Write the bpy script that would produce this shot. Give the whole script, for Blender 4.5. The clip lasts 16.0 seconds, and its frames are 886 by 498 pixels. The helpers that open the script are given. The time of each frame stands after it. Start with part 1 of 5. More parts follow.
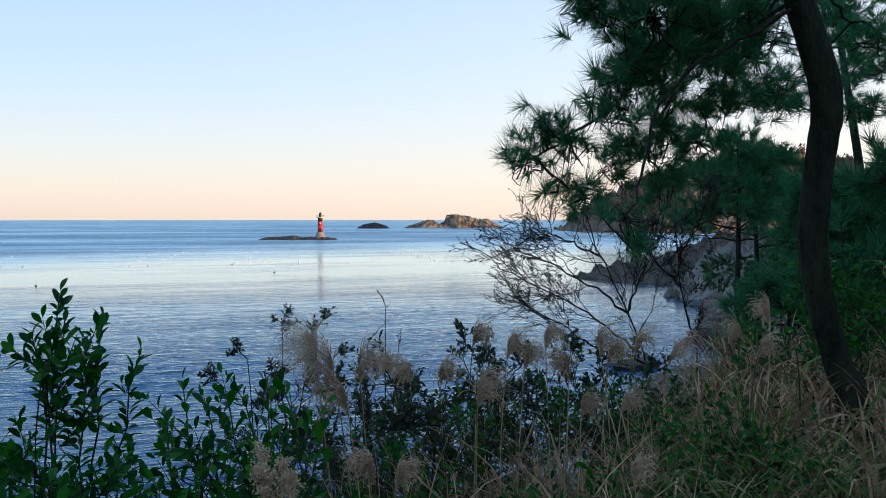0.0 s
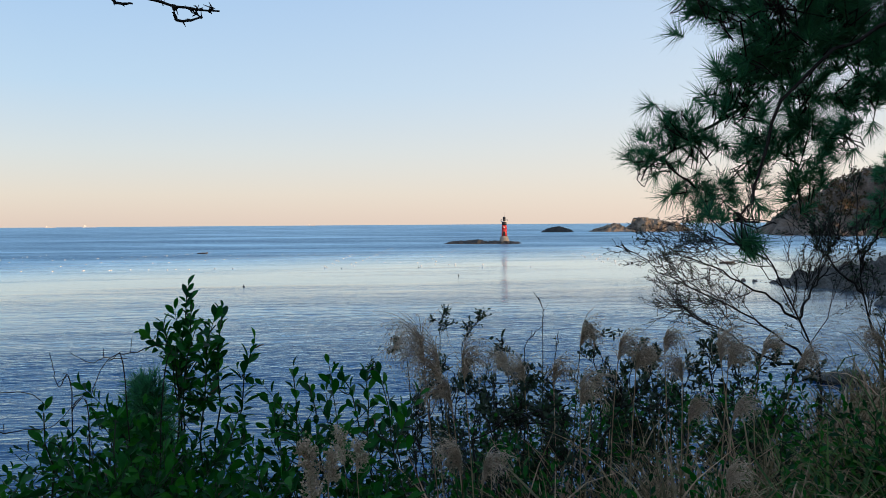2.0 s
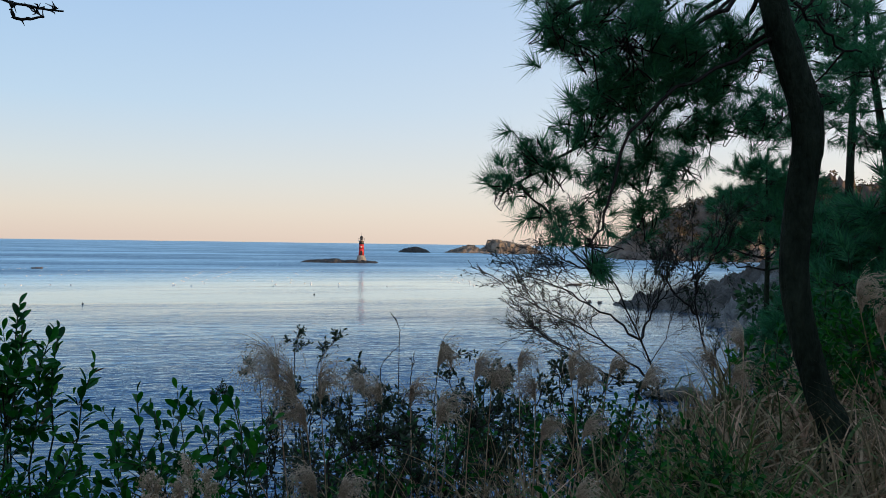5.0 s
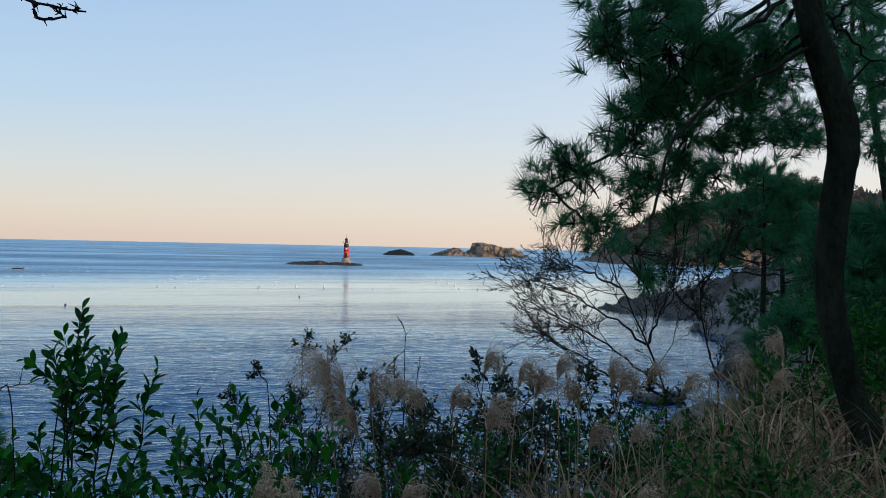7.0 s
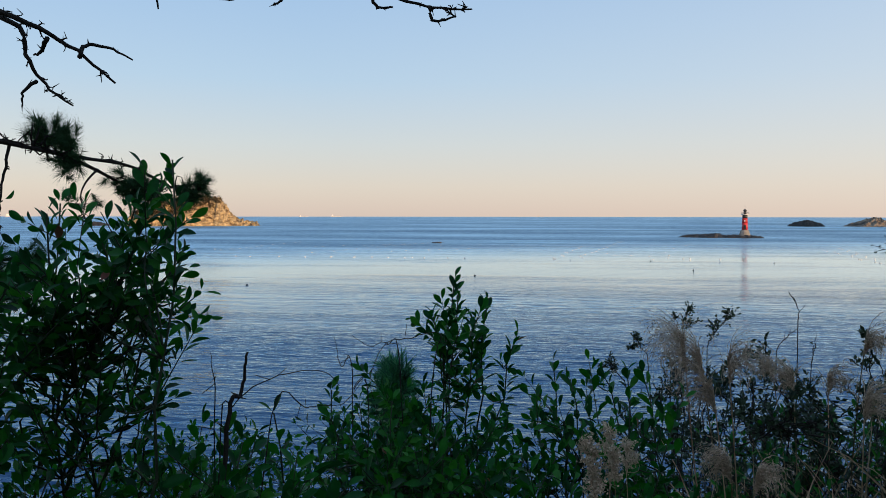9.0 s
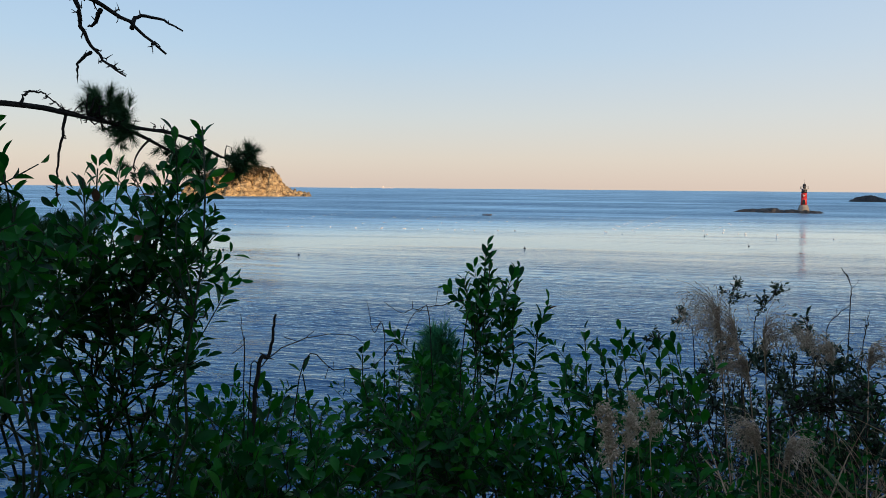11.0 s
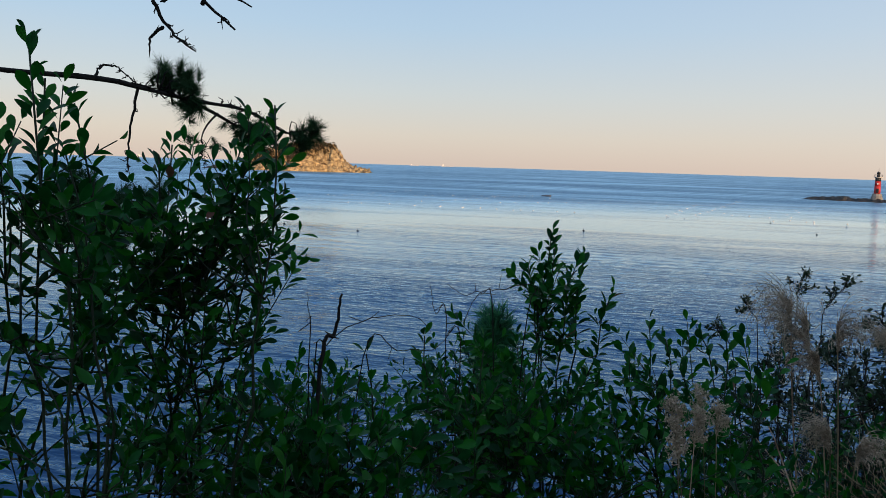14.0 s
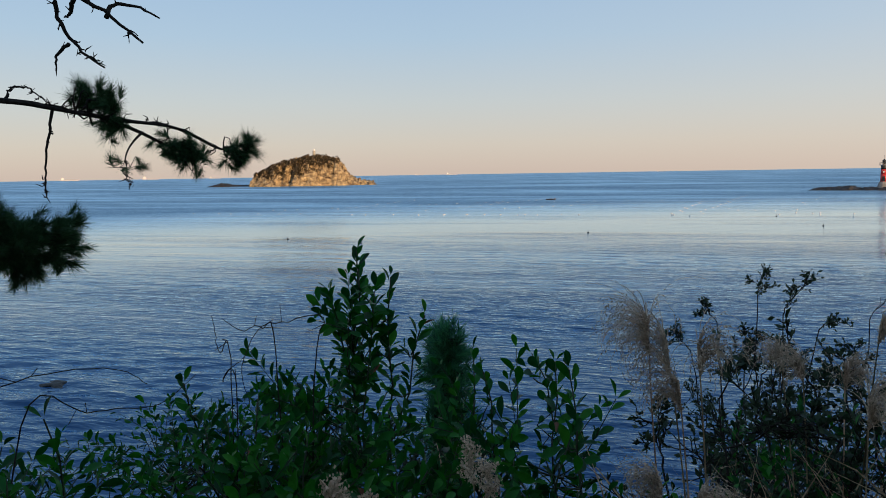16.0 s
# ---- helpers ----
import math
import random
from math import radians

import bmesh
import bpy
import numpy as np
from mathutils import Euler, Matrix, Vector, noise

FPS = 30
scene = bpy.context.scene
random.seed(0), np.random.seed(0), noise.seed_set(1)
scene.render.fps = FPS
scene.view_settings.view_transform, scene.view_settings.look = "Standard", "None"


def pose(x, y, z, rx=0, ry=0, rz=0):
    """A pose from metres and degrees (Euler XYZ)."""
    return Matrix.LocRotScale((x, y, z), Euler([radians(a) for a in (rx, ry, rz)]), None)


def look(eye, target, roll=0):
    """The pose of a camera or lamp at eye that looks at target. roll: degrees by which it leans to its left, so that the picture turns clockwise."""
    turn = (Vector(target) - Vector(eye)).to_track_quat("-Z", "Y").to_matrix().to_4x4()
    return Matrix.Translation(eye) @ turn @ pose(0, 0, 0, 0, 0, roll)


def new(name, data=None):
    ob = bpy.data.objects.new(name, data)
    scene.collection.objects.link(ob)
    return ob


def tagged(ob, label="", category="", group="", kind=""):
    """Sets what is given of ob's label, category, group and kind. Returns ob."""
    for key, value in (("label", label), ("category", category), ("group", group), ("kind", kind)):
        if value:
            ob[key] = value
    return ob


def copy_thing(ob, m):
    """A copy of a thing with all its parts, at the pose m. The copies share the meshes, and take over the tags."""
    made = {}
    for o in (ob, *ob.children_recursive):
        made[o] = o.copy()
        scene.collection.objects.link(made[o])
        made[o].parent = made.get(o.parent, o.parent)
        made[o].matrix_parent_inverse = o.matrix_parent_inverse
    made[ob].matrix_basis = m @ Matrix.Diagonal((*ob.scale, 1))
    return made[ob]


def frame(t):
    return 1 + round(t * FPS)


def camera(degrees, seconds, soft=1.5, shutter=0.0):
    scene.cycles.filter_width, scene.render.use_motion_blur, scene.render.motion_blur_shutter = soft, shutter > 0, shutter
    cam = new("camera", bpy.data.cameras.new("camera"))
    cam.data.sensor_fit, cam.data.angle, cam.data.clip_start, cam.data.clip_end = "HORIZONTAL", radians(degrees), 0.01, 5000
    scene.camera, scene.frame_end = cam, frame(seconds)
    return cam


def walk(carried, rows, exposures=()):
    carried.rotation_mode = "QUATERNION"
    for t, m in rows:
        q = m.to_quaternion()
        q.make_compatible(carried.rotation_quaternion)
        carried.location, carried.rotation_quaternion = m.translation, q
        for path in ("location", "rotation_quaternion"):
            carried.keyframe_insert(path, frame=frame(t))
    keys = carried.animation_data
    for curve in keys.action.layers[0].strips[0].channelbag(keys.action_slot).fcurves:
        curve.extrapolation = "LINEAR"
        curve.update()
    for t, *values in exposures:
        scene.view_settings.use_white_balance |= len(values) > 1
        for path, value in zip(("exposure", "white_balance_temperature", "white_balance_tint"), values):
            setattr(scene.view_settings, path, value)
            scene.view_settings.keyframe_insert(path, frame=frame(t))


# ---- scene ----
cam = camera(57.1, 16.0, soft=0.6)
PATH = [
    (0, (0.008, -0.009, 9.996), (0.01, 1.99, 9.921), -0.0),
    (0.5, (0.172, -0.043, 9.992), (0.068, 1.953, 9.921), -0.7),
    (1, (0.261, -0.056, 9.986), (0.069, 1.933, 9.912), -0.3),
    (1.5, (0.289, -0.056, 9.992), (-0.035, 1.916, 9.922), -0.4),
    (2, (0.29, -0.073, 9.989), (-0.155, 1.876, 9.925), -0.4),
    (2.5, (0.268, -0.05, 9.979), (-0.087, 1.917, 9.924), -0.7),
    (3, (0.269, -0.047, 9.976), (0.061, 1.942, 9.93), -0.4),
    (3.5, (0.282, -0.048, 9.989), (0.168, 1.949, 9.954), 0.7),
    (4, (0.292, -0.049, 9.989), (0.178, 1.948, 9.962), 0.9),
    (6.5, (0.135, -0.059, 10.001), (0.074, 1.94, 9.995), 0.9),
    (7, (0.05, -0.059, 10.0), (-0.011, 1.94, 9.993), 1.2),
    (7.5, (0.015, -0.062, 9.999), (-0.085, 1.936, 9.994), 0.7),
    (8, (0.043, -0.102, 10.003), (-0.443, 1.838, 9.985), 0.6),
    (8.5, (0.142, -0.112, 10.001), (-0.672, 1.714, 9.94), -0.0),
    (8.7, (0.166, -0.108, 10.0), (-0.745, 1.671, 9.934), -0.2),
    (10.8, (0.249, -0.1, 9.989), (-0.81, 1.593, 9.867), 0.5),
    (11, (0.25, -0.097, 9.989), (-0.818, 1.587, 9.837), 0.5),
    (11.5, (0.24, -0.078, 9.986), (-0.843, 1.574, 9.668), 0.8),
    (12, (0.229, -0.074, 9.992), (-0.872, 1.557, 9.635), 1.3),
    (12.5, (0.232, -0.075, 9.995), (-0.899, 1.549, 9.705), 2.0),
    (13, (0.234, -0.086, 9.998), (-0.919, 1.53, 9.76), 2.5),
    (13.5, (0.226, -0.087, 9.997), (-0.941, 1.522, 9.779), 2.4),
    (14, (0.224, -0.095, 9.997), (-0.957, 1.506, 9.791), 1.8),
    (14.5, (0.284, -0.039, 9.981), (-0.884, 1.571, 9.774), -1.5),
    (15, (0.327, 0.194, 9.99), (-0.759, 1.86, 9.777), -0.4),
    (15.5, (0.392, 0.388, 9.991), (-0.676, 2.066, 9.785), -0.2),
    (16, (0.474, 0.555, 10.0), (-0.725, 2.146, 9.814), -0.9),
]
walk(cam, [(t, look(eye, target, roll)) for t, eye, target, roll in PATH],
     [(0, 0.3), (1.5, 0.2), (2.0, 0.02), (2.5, -0.05), (3.5, 0.0), (7.5, -0.05), (8.5, -0.1), (11, -0.1), (12, -0.02), (13.5, -0.1), (16, -0.28)])


# ---- light ----
SUN_AZ, SUN_EL = 112.0, 7.0    # degrees, clockwise from +y, and up
world = bpy.data.worlds.new("sky")
scene.world = world
world.use_nodes = True
wt = world.node_tree
wt.nodes.clear()
w_out = wt.nodes.new("ShaderNodeOutputWorld")
w_bg = wt.nodes.new("ShaderNodeBackground")
w_sky = wt.nodes.new("ShaderNodeTexSky")
w_sky.sky_type = "NISHITA"
w_sky.sun_disc = False
w_sky.sun_elevation = radians(SUN_EL)
w_sky.sun_rotation = radians(SUN_AZ)
w_sky.altitude = 0
w_sky.air_density, w_sky.dust_density, w_sky.ozone_density = 1.0, 0.6, 1.5
w_tc = wt.nodes.new("ShaderNodeTexCoord")
w_sep = wt.nodes.new("ShaderNodeSeparateXYZ")
w_gain = wt.nodes.new("ShaderNodeVectorMath")
w_gain.operation = "SCALE"
w_gain.inputs["Scale"].default_value = 9.0
w_mix = wt.nodes.new("ShaderNodeMix")
w_mix.data_type = "RGBA"
w_mix.inputs[0].default_value = 0.8
w_bg.inputs[1].default_value = 0.15
wt.links.new(w_tc.outputs["Generated"], w_sep.inputs[0])


def sky_ramp(stops):
    ramp = wt.nodes.new("ShaderNodeValToRGB")
    wt.links.new(w_sep.outputs[2], ramp.inputs[0])
    el = ramp.color_ramp.elements
    while len(el) > 1:
        el.remove(el[-1])
    el[0].position, el[0].color = stops[0][0], (*stops[0][1], 1)
    for p, col in stops[1:]:
        el.new(p).color = (*col, 1)
    return ramp.outputs[0]


# rosy haze and clear blue away from the sun, paler towards it
away = sky_ramp([(0.0, (0.60, 0.495, 0.45)), (0.035, (0.60, 0.54, 0.505)), (0.085, (0.53, 0.56, 0.595)), (0.16, (0.405, 0.535, 0.685)), (0.27, (0.315, 0.47, 0.69)), (1.0, (0.20, 0.36, 0.62))])
sunward = sky_ramp([(0.0, (0.76, 0.625, 0.53)), (0.06, (0.74, 0.69, 0.635)), (0.13, (0.66, 0.69, 0.72)), (0.22, (0.56, 0.65, 0.76)), (0.35, (0.43, 0.55, 0.72)), (1.0, (0.22, 0.38, 0.62))])
w_dot = wt.nodes.new("ShaderNodeVectorMath")
w_dot.operation = "DOT_PRODUCT"
w_dot.inputs[1].default_value = (math.sin(radians(SUN_AZ)), math.cos(radians(SUN_AZ)), 0)
wt.links.new(w_tc.outputs["Generated"], w_dot.inputs[0])
w_side = wt.nodes.new("ShaderNodeMapRange")
w_side.inputs[1].default_value, w_side.inputs[2].default_value = -0.85, 0.1
wt.links.new(w_dot.outputs["Value"], w_side.inputs[0])
w_both = wt.nodes.new("ShaderNodeMix")
w_both.data_type = "RGBA"
wt.links.new(w_side.outputs[0], w_both.inputs[0])
wt.links.new(away, w_both.inputs[6])
wt.links.new(sunward, w_both.inputs[7])
wt.links.new(w_both.outputs[2], w_gain.inputs[0])
wt.links.new(w_sky.outputs[0], w_mix.inputs[6])
wt.links.new(w_gain.outputs[0], w_mix.inputs[7])
wt.links.new(w_mix.outputs[2], w_bg.inputs[0])
wt.links.new(w_bg.outputs[0], w_out.inputs[0])

sun_dir = Vector((math.sin(radians(SUN_AZ)) * math.cos(radians(SUN_EL)), math.cos(radians(SUN_AZ)) * math.cos(radians(SUN_EL)), math.sin(radians(SUN_EL))))
sun = new("sun", bpy.data.lights.new("sun", "SUN"))
sun.data.energy, sun.data.angle, sun.data.color = 5.0, radians(0.6), (1.0, 0.62, 0.30)
sun.rotation_euler = sun_dir.to_track_quat("Z", "Y").to_euler()
sun.location = (60, -60, 90)


# ---- materials ----
def node(tree, kind, **values):
    n = tree.nodes.new("ShaderNode" + kind)
    for key, value in values.items():
        n.inputs[key.replace("_", " ")].default_value = value
    return n


def mix(tree, fac, a, b, blend="MIX"):
    n = tree.nodes.new("ShaderNodeMix")
    n.data_type, n.blend_type = "RGBA", blend
    for k, value in ((0, fac), (6, a), (7, b)):
        if isinstance(value, bpy.types.NodeSocket):
            tree.links.new(value, n.inputs[k])
        else:
            n.inputs[k].default_value = value if k == 0 else (*value[:3], 1)
    return n.outputs[2]


def span(tree, value, a, b, c=0.0, d=1.0):
    n = tree.nodes.new("ShaderNodeMapRange")
    tree.links.new(value, n.inputs[0])
    for k, v in enumerate((a, b, c, d)):
        n.inputs[k + 1].default_value = v
    return n.outputs[0]


def noise_tex(tree, scale, detail=4.0, stretch=(1, 1, 1), turn=0.0, rough=0.55):
    geo = tree.nodes.new("ShaderNodeNewGeometry")
    mp = tree.nodes.new("ShaderNodeMapping")
    mp.vector_type = "TEXTURE"
    mp.inputs["Scale"].default_value = [1 / q for q in stretch]
    mp.inputs["Rotation"].default_value = (0, 0, radians(turn))
    tree.links.new(geo.outputs["Position"], mp.inputs[0])
    n = node(tree, "TexNoise", Scale=scale, Detail=detail, Roughness=rough)
    tree.links.new(mp.outputs[0], n.inputs["Vector"])
    return n.outputs[0]


def surface(name, dark, light, scale=3.0, fine=30.0, rough=0.8, bump=0.3, relief=0.02, island=0.0, gloss=0.5, through_light=0.0, stretch=(1, 1, 1), metal=0.0, extra=None):
    """Two colours mixed by coarse and fine noise in metres, with relief; island: how far each loose piece differs from the next."""
    m = bpy.data.materials.new(name)
    m.use_nodes = True
    t = m.node_tree
    bsdf = t.nodes["Principled BSDF"]
    coarse, small = noise_tex(t, scale, 5.0, stretch), noise_tex(t, fine, 3.0, stretch)
    both = t.nodes.new("ShaderNodeMath")
    both.operation = "MULTIPLY_ADD"
    t.links.new(small, both.inputs[0])
    both.inputs[1].default_value = 0.45
    t.links.new(coarse, both.inputs[2])
    colour = mix(t, span(t, both.outputs[0], 0.5, 0.95), dark, light)
    if extra:
        colour = extra(t, colour)
    if island:
        geo = t.nodes.new("ShaderNodeNewGeometry")
        info = t.nodes.new("ShaderNodeObjectInfo")
        add = t.nodes.new("ShaderNodeMath")
        add.operation = "ADD"
        t.links.new(geo.outputs["Random Per Island"], add.inputs[0])
        t.links.new(info.outputs["Random"], add.inputs[1])
        frac = t.nodes.new("ShaderNodeMath")
        frac.operation = "FRACT"
        t.links.new(add.outputs[0], frac.inputs[0])
        hsv = t.nodes.new("ShaderNodeHueSaturation")
        t.links.new(span(t, frac.outputs[0], 0, 1, 1 - island, 1 + island), hsv.inputs["Value"])
        t.links.new(span(t, frac.outputs[0], 0, 1, 0.5 + 0.035 * island, 0.5 - 0.05 * island), hsv.inputs["Hue"])
        t.links.new(colour, hsv.inputs["Color"])
        colour = hsv.outputs[0]
    t.links.new(colour, bsdf.inputs["Base Color"])
    t.links.new(span(t, small, 0.3, 0.7, rough - 0.08, min(1.0, rough + 0.08)), bsdf.inputs["Roughness"])
    bsdf.inputs["Specular IOR Level"].default_value = gloss
    bsdf.inputs["Metallic"].default_value = metal
    if bump:
        b = node(t, "Bump", Strength=bump, Distance=relief)
        t.links.new(both.outputs[0], b.inputs["Height"])
        t.links.new(b.outputs[0], bsdf.inputs["Normal"])
    if through_light:
        tr = t.nodes.new("ShaderNodeBsdfTranslucent")
        t.links.new(colour, tr.inputs[0])
        ms = t.nodes.new("ShaderNodeMixShader")
        ms.inputs[0].default_value = through_light
        t.links.new(bsdf.outputs[0], ms.inputs[1])
        t.links.new(tr.outputs[0], ms.inputs[2])
        t.links.new(ms.outputs[0], t.nodes["Material Output"].inputs[0])
    return m


def slope_grass(t, colour):
    geo = t.nodes.new("ShaderNodeNewGeometry")
    sep = t.nodes.new("ShaderNodeSeparateXYZ")
    t.links.new(geo.outputs["Normal"], sep.inputs[0])
    pos = t.nodes.new("ShaderNodeSeparateXYZ")
    t.links.new(geo.outputs["Position"], pos.inputs[0])
    flat = span(t, sep.outputs[2], 0.62, 0.86)
    high = span(t, pos.outputs[2], 3.0, 6.5)
    both = t.nodes.new("ShaderNodeMath")
    both.operation = "MULTIPLY"
    t.links.new(flat, both.inputs[0])
    t.links.new(high, both.inputs[1])
    turf = mix(t, noise_tex(t, 0.6, 6.0), (0.05, 0.055, 0.02), (0.13, 0.10, 0.05))
    return mix(t, both.outputs[0], colour, turf)


LEAF = surface("evergreen_leaf", (0.003, 0.060, 0.0102), (0.011, 0.134, 0.018), 9, 60, 0.42, 0.15, 0.004, 0.6, 0.18, 0.36)
LEAF_DULL = surface("small_leaf", (0.014, 0.034, 0.018), (0.034, 0.06, 0.028), 9, 60, 0.6, 0.1, 0.003, 0.5, 0.3, 0.2)
LEAF_DRY = surface("dry_leaf", (0.11, 0.05, 0.03), (0.2, 0.09, 0.05), 9, 60, 0.7, 0.2, 0.004, 0.4, 0.3, 0.2)
NEEDLE = surface("pine_needle", (0.020, 0.125, 0.062), (0.05, 0.20, 0.09), 5, 40, 0.6, 0, 0.002, 0.5, 0.2, 0.5)
# pine needle colour with shade put in, for limbs dark against the sky
NEEDLE_SHADED = surface("shaded_pine_needle", (0.016, 0.055, 0.024), (0.04, 0.10, 0.038), 5, 40, 0.6, 0, 0.002, 0.5, 0.15, 0.3)
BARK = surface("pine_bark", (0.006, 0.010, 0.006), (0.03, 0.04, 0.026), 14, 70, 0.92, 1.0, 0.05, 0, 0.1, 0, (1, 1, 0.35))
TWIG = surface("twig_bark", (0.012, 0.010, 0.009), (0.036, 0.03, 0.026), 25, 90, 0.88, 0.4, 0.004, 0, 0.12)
STEM = surface("green_stem", (0.012, 0.020, 0.010), (0.032, 0.042, 0.02), 25, 90, 0.7, 0.3, 0.003, 0, 0.3)
BLADE = surface("dry_grass_blade", (0.115, 0.075, 0.036), (0.50, 0.385, 0.225), 6, 50, 0.7, 0, 0.002, 0.75, 0.1, 0.25)
BLADE_GREEN = surface("green_grass_blade", (0.04, 0.10, 0.018), (0.10, 0.19, 0.045), 6, 50, 0.6, 0, 0.002, 0.5, 0.3, 0.3)
PLUME = surface("plume_hair", (0.36, 0.27, 0.19), (0.66, 0.53, 0.395), 8, 60, 0.85, 0, 0.001, 0.3, 0.08, 0.4)
PANICLE = surface("pale_seed_head", (0.36, 0.27, 0.18), (0.64, 0.52, 0.38), 8, 60, 0.85, 0, 0.001, 0.3, 0.15, 0.35)
ROCK_DARK = surface("dark_wet_rock", (0.010, 0.0095, 0.009), (0.05, 0.045, 0.04), 0.35, 2.5, 0.7, 0.9, 0.5)
ROCK_GREY = surface("grey_rock", (0.022, 0.021, 0.019), (0.125, 0.112, 0.096), 0.4, 2.5, 0.88, 1.0, 1.4)
ROCK_BROWN = surface("brown_island_rock", (0.05, 0.04, 0.032), (0.34, 0.27, 0.20), 0.12, 0.7, 0.9, 1.0, 2.0)
PALE = surface("pale_grey_rock", (0.045, 0.045, 0.043), (0.24, 0.235, 0.225), 0.5, 3.0, 0.85, 0.9, 0.5)
ROCK_OCHRE = surface("ochre_cliff_rock", (0.07, 0.032, 0.014), (0.86, 0.64, 0.34), 0.22, 0.7, 0.9, 1.0, 4.5, stretch=(1, 1, 1.6))
SOIL = surface("coastal_ground", (0.03, 0.03, 0.028), (0.15, 0.145, 0.135), 0.25, 2.2, 0.9, 0.8, 0.25, extra=slope_grass)
HILL = surface("brown_hillside", (0.05, 0.04, 0.032), (0.21, 0.155, 0.12), 0.06, 0.35, 0.95, 1.0, 3.0)
SCRUB = surface("scrub_foliage", (0.045, 0.036, 0.018), (0.135, 0.10, 0.055), 0.3, 3, 0.8, 0, 0.01, 0.5, 0.2, 0.15)
AUTUMN = surface("autumn_foliage", (0.10, 0.06, 0.02), (0.26, 0.15, 0.05), 0.3, 3, 0.8, 0, 0.01, 0.5, 0.2, 0.2)
WOODS = surface("dark_pine_foliage", (0.018, 0.06, 0.024), (0.05, 0.12, 0.045), 0.3, 3, 0.75, 0, 0.01, 0.5, 0.25, 0.12)
STONE = surface("pale_concrete", (0.15, 0.145, 0.135), (0.30, 0.285, 0.265), 0.8, 6, 0.85, 0.3, 0.05)
RED = surface("red_paint", (0.40, 0.018, 0.02), (0.58, 0.04, 0.035), 0.7, 5, 0.5, 0.1, 0.02)
BLACK = surface("black_paint", (0.012, 0.012, 0.013), (0.03, 0.03, 0.032), 0.7, 5, 0.5, 0.1, 0.02)
WHITE = surface("white_paint", (0.66, 0.66, 0.64), (0.82, 0.81, 0.79), 0.7, 5, 0.5, 0.1, 0.02)
STEEL = surface("weathered_steel", (0.1, 0.1, 0.1), (0.2, 0.2, 0.2), 2, 12, 0.45, 0.1, 0.01, metal=0.8)
FLOAT = surface("white_float_plastic", (0.7, 0.7, 0.68), (0.85, 0.85, 0.83), 3, 20, 0.45, 0.05, 0.01)


def sea_material():
    m = bpy.data.materials.new("sea_water")
    m.use_nodes = True
    t = m.node_tree
    t.nodes.remove(t.nodes["Principled BSDF"])
    geo = t.nodes.new("ShaderNodeNewGeometry")
    dist = t.nodes.new("ShaderNodeVectorMath")
    dist.operation = "LENGTH"
    t.links.new(geo.outputs["Position"], dist.inputs[0])

    def math_node(kind, p, q):
        n = t.nodes.new("ShaderNodeMath")
        n.operation = kind
        for k, value in enumerate((p, q)):
            if isinstance(value, bpy.types.NodeSocket):
                t.links.new(value, n.inputs[k])
            else:
                n.inputs[k].default_value = value
        return n.outputs[0]
    sides = t.nodes.new("ShaderNodeSeparateXYZ")
    t.links.new(geo.outputs["Position"], sides.inputs[0])
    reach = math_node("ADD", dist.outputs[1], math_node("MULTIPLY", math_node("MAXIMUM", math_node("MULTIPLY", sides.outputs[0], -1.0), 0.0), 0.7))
    # calm and ruffled stretches lie in long streaks; the open sea is rougher than the sheltered bay
    patches = span(t, noise_tex(t, 0.014, 6.0, (0.3, 1.0, 1), 16, 0.62), 0.34, 0.66, -0.42, 0.42)
    streaks = span(t, noise_tex(t, 0.06, 5.0, (0.12, 1.0, 1), 20, 0.65), 0.36, 0.68, -0.32, 0.38)
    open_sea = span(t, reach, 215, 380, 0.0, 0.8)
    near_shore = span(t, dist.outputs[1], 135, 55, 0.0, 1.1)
    ruffled = math_node("ADD", math_node("ADD", patches, streaks), math_node("ADD", open_sea, near_shore))
    ruffled = span(t, ruffled, 0.0, 1.0)
    height_gain = math_node("ADD", math_node("MULTIPLY", ruffled, 0.95), 0.06)
    last = None
    for scale, height, stretch, turn in ((0.28, 0.12, (0.3, 1, 1), 22), (0.75, 0.18, (0.34, 1, 1), 16), (1.9, 0.14, (0.38, 1, 1), 20)):
        b = node(t, "Bump", Strength=1.0, Distance=height)
        t.links.new(math_node("MULTIPLY", noise_tex(t, scale, 3.0, stretch, turn), height_gain), b.inputs["Height"])
        if last:
            t.links.new(last, b.inputs["Normal"])
        last = b.outputs[0]
    body = t.nodes.new("ShaderNodeBsdfDiffuse")
    t.links.new(mix(t, noise_tex(t, 0.01, 3.0), (0.005, 0.036, 0.105), (0.009, 0.050, 0.14)), body.inputs["Color"])
    shine = t.nodes.new("ShaderNodeBsdfGlossy")
    # reflection tint painted by distance: bluer near and far, for higher sky in waves
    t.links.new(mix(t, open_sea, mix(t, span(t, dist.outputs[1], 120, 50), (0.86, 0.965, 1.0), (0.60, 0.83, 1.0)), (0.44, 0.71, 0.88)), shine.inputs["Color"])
    t.links.new(math_node("ADD", math_node("MULTIPLY", open_sea, 0.28), math_node("ADD", math_node("MULTIPLY", ruffled, 0.02), span(t, dist.outputs[1], 70, 170, 0.04, 0.12))), shine.inputs["Roughness"])
    fres = t.nodes.new("ShaderNodeFresnel")
    fres.inputs["IOR"].default_value = 1.333
    for n in (body, shine, fres):
        t.links.new(last, n.inputs["Normal"])
    both = t.nodes.new("ShaderNodeMixShader")
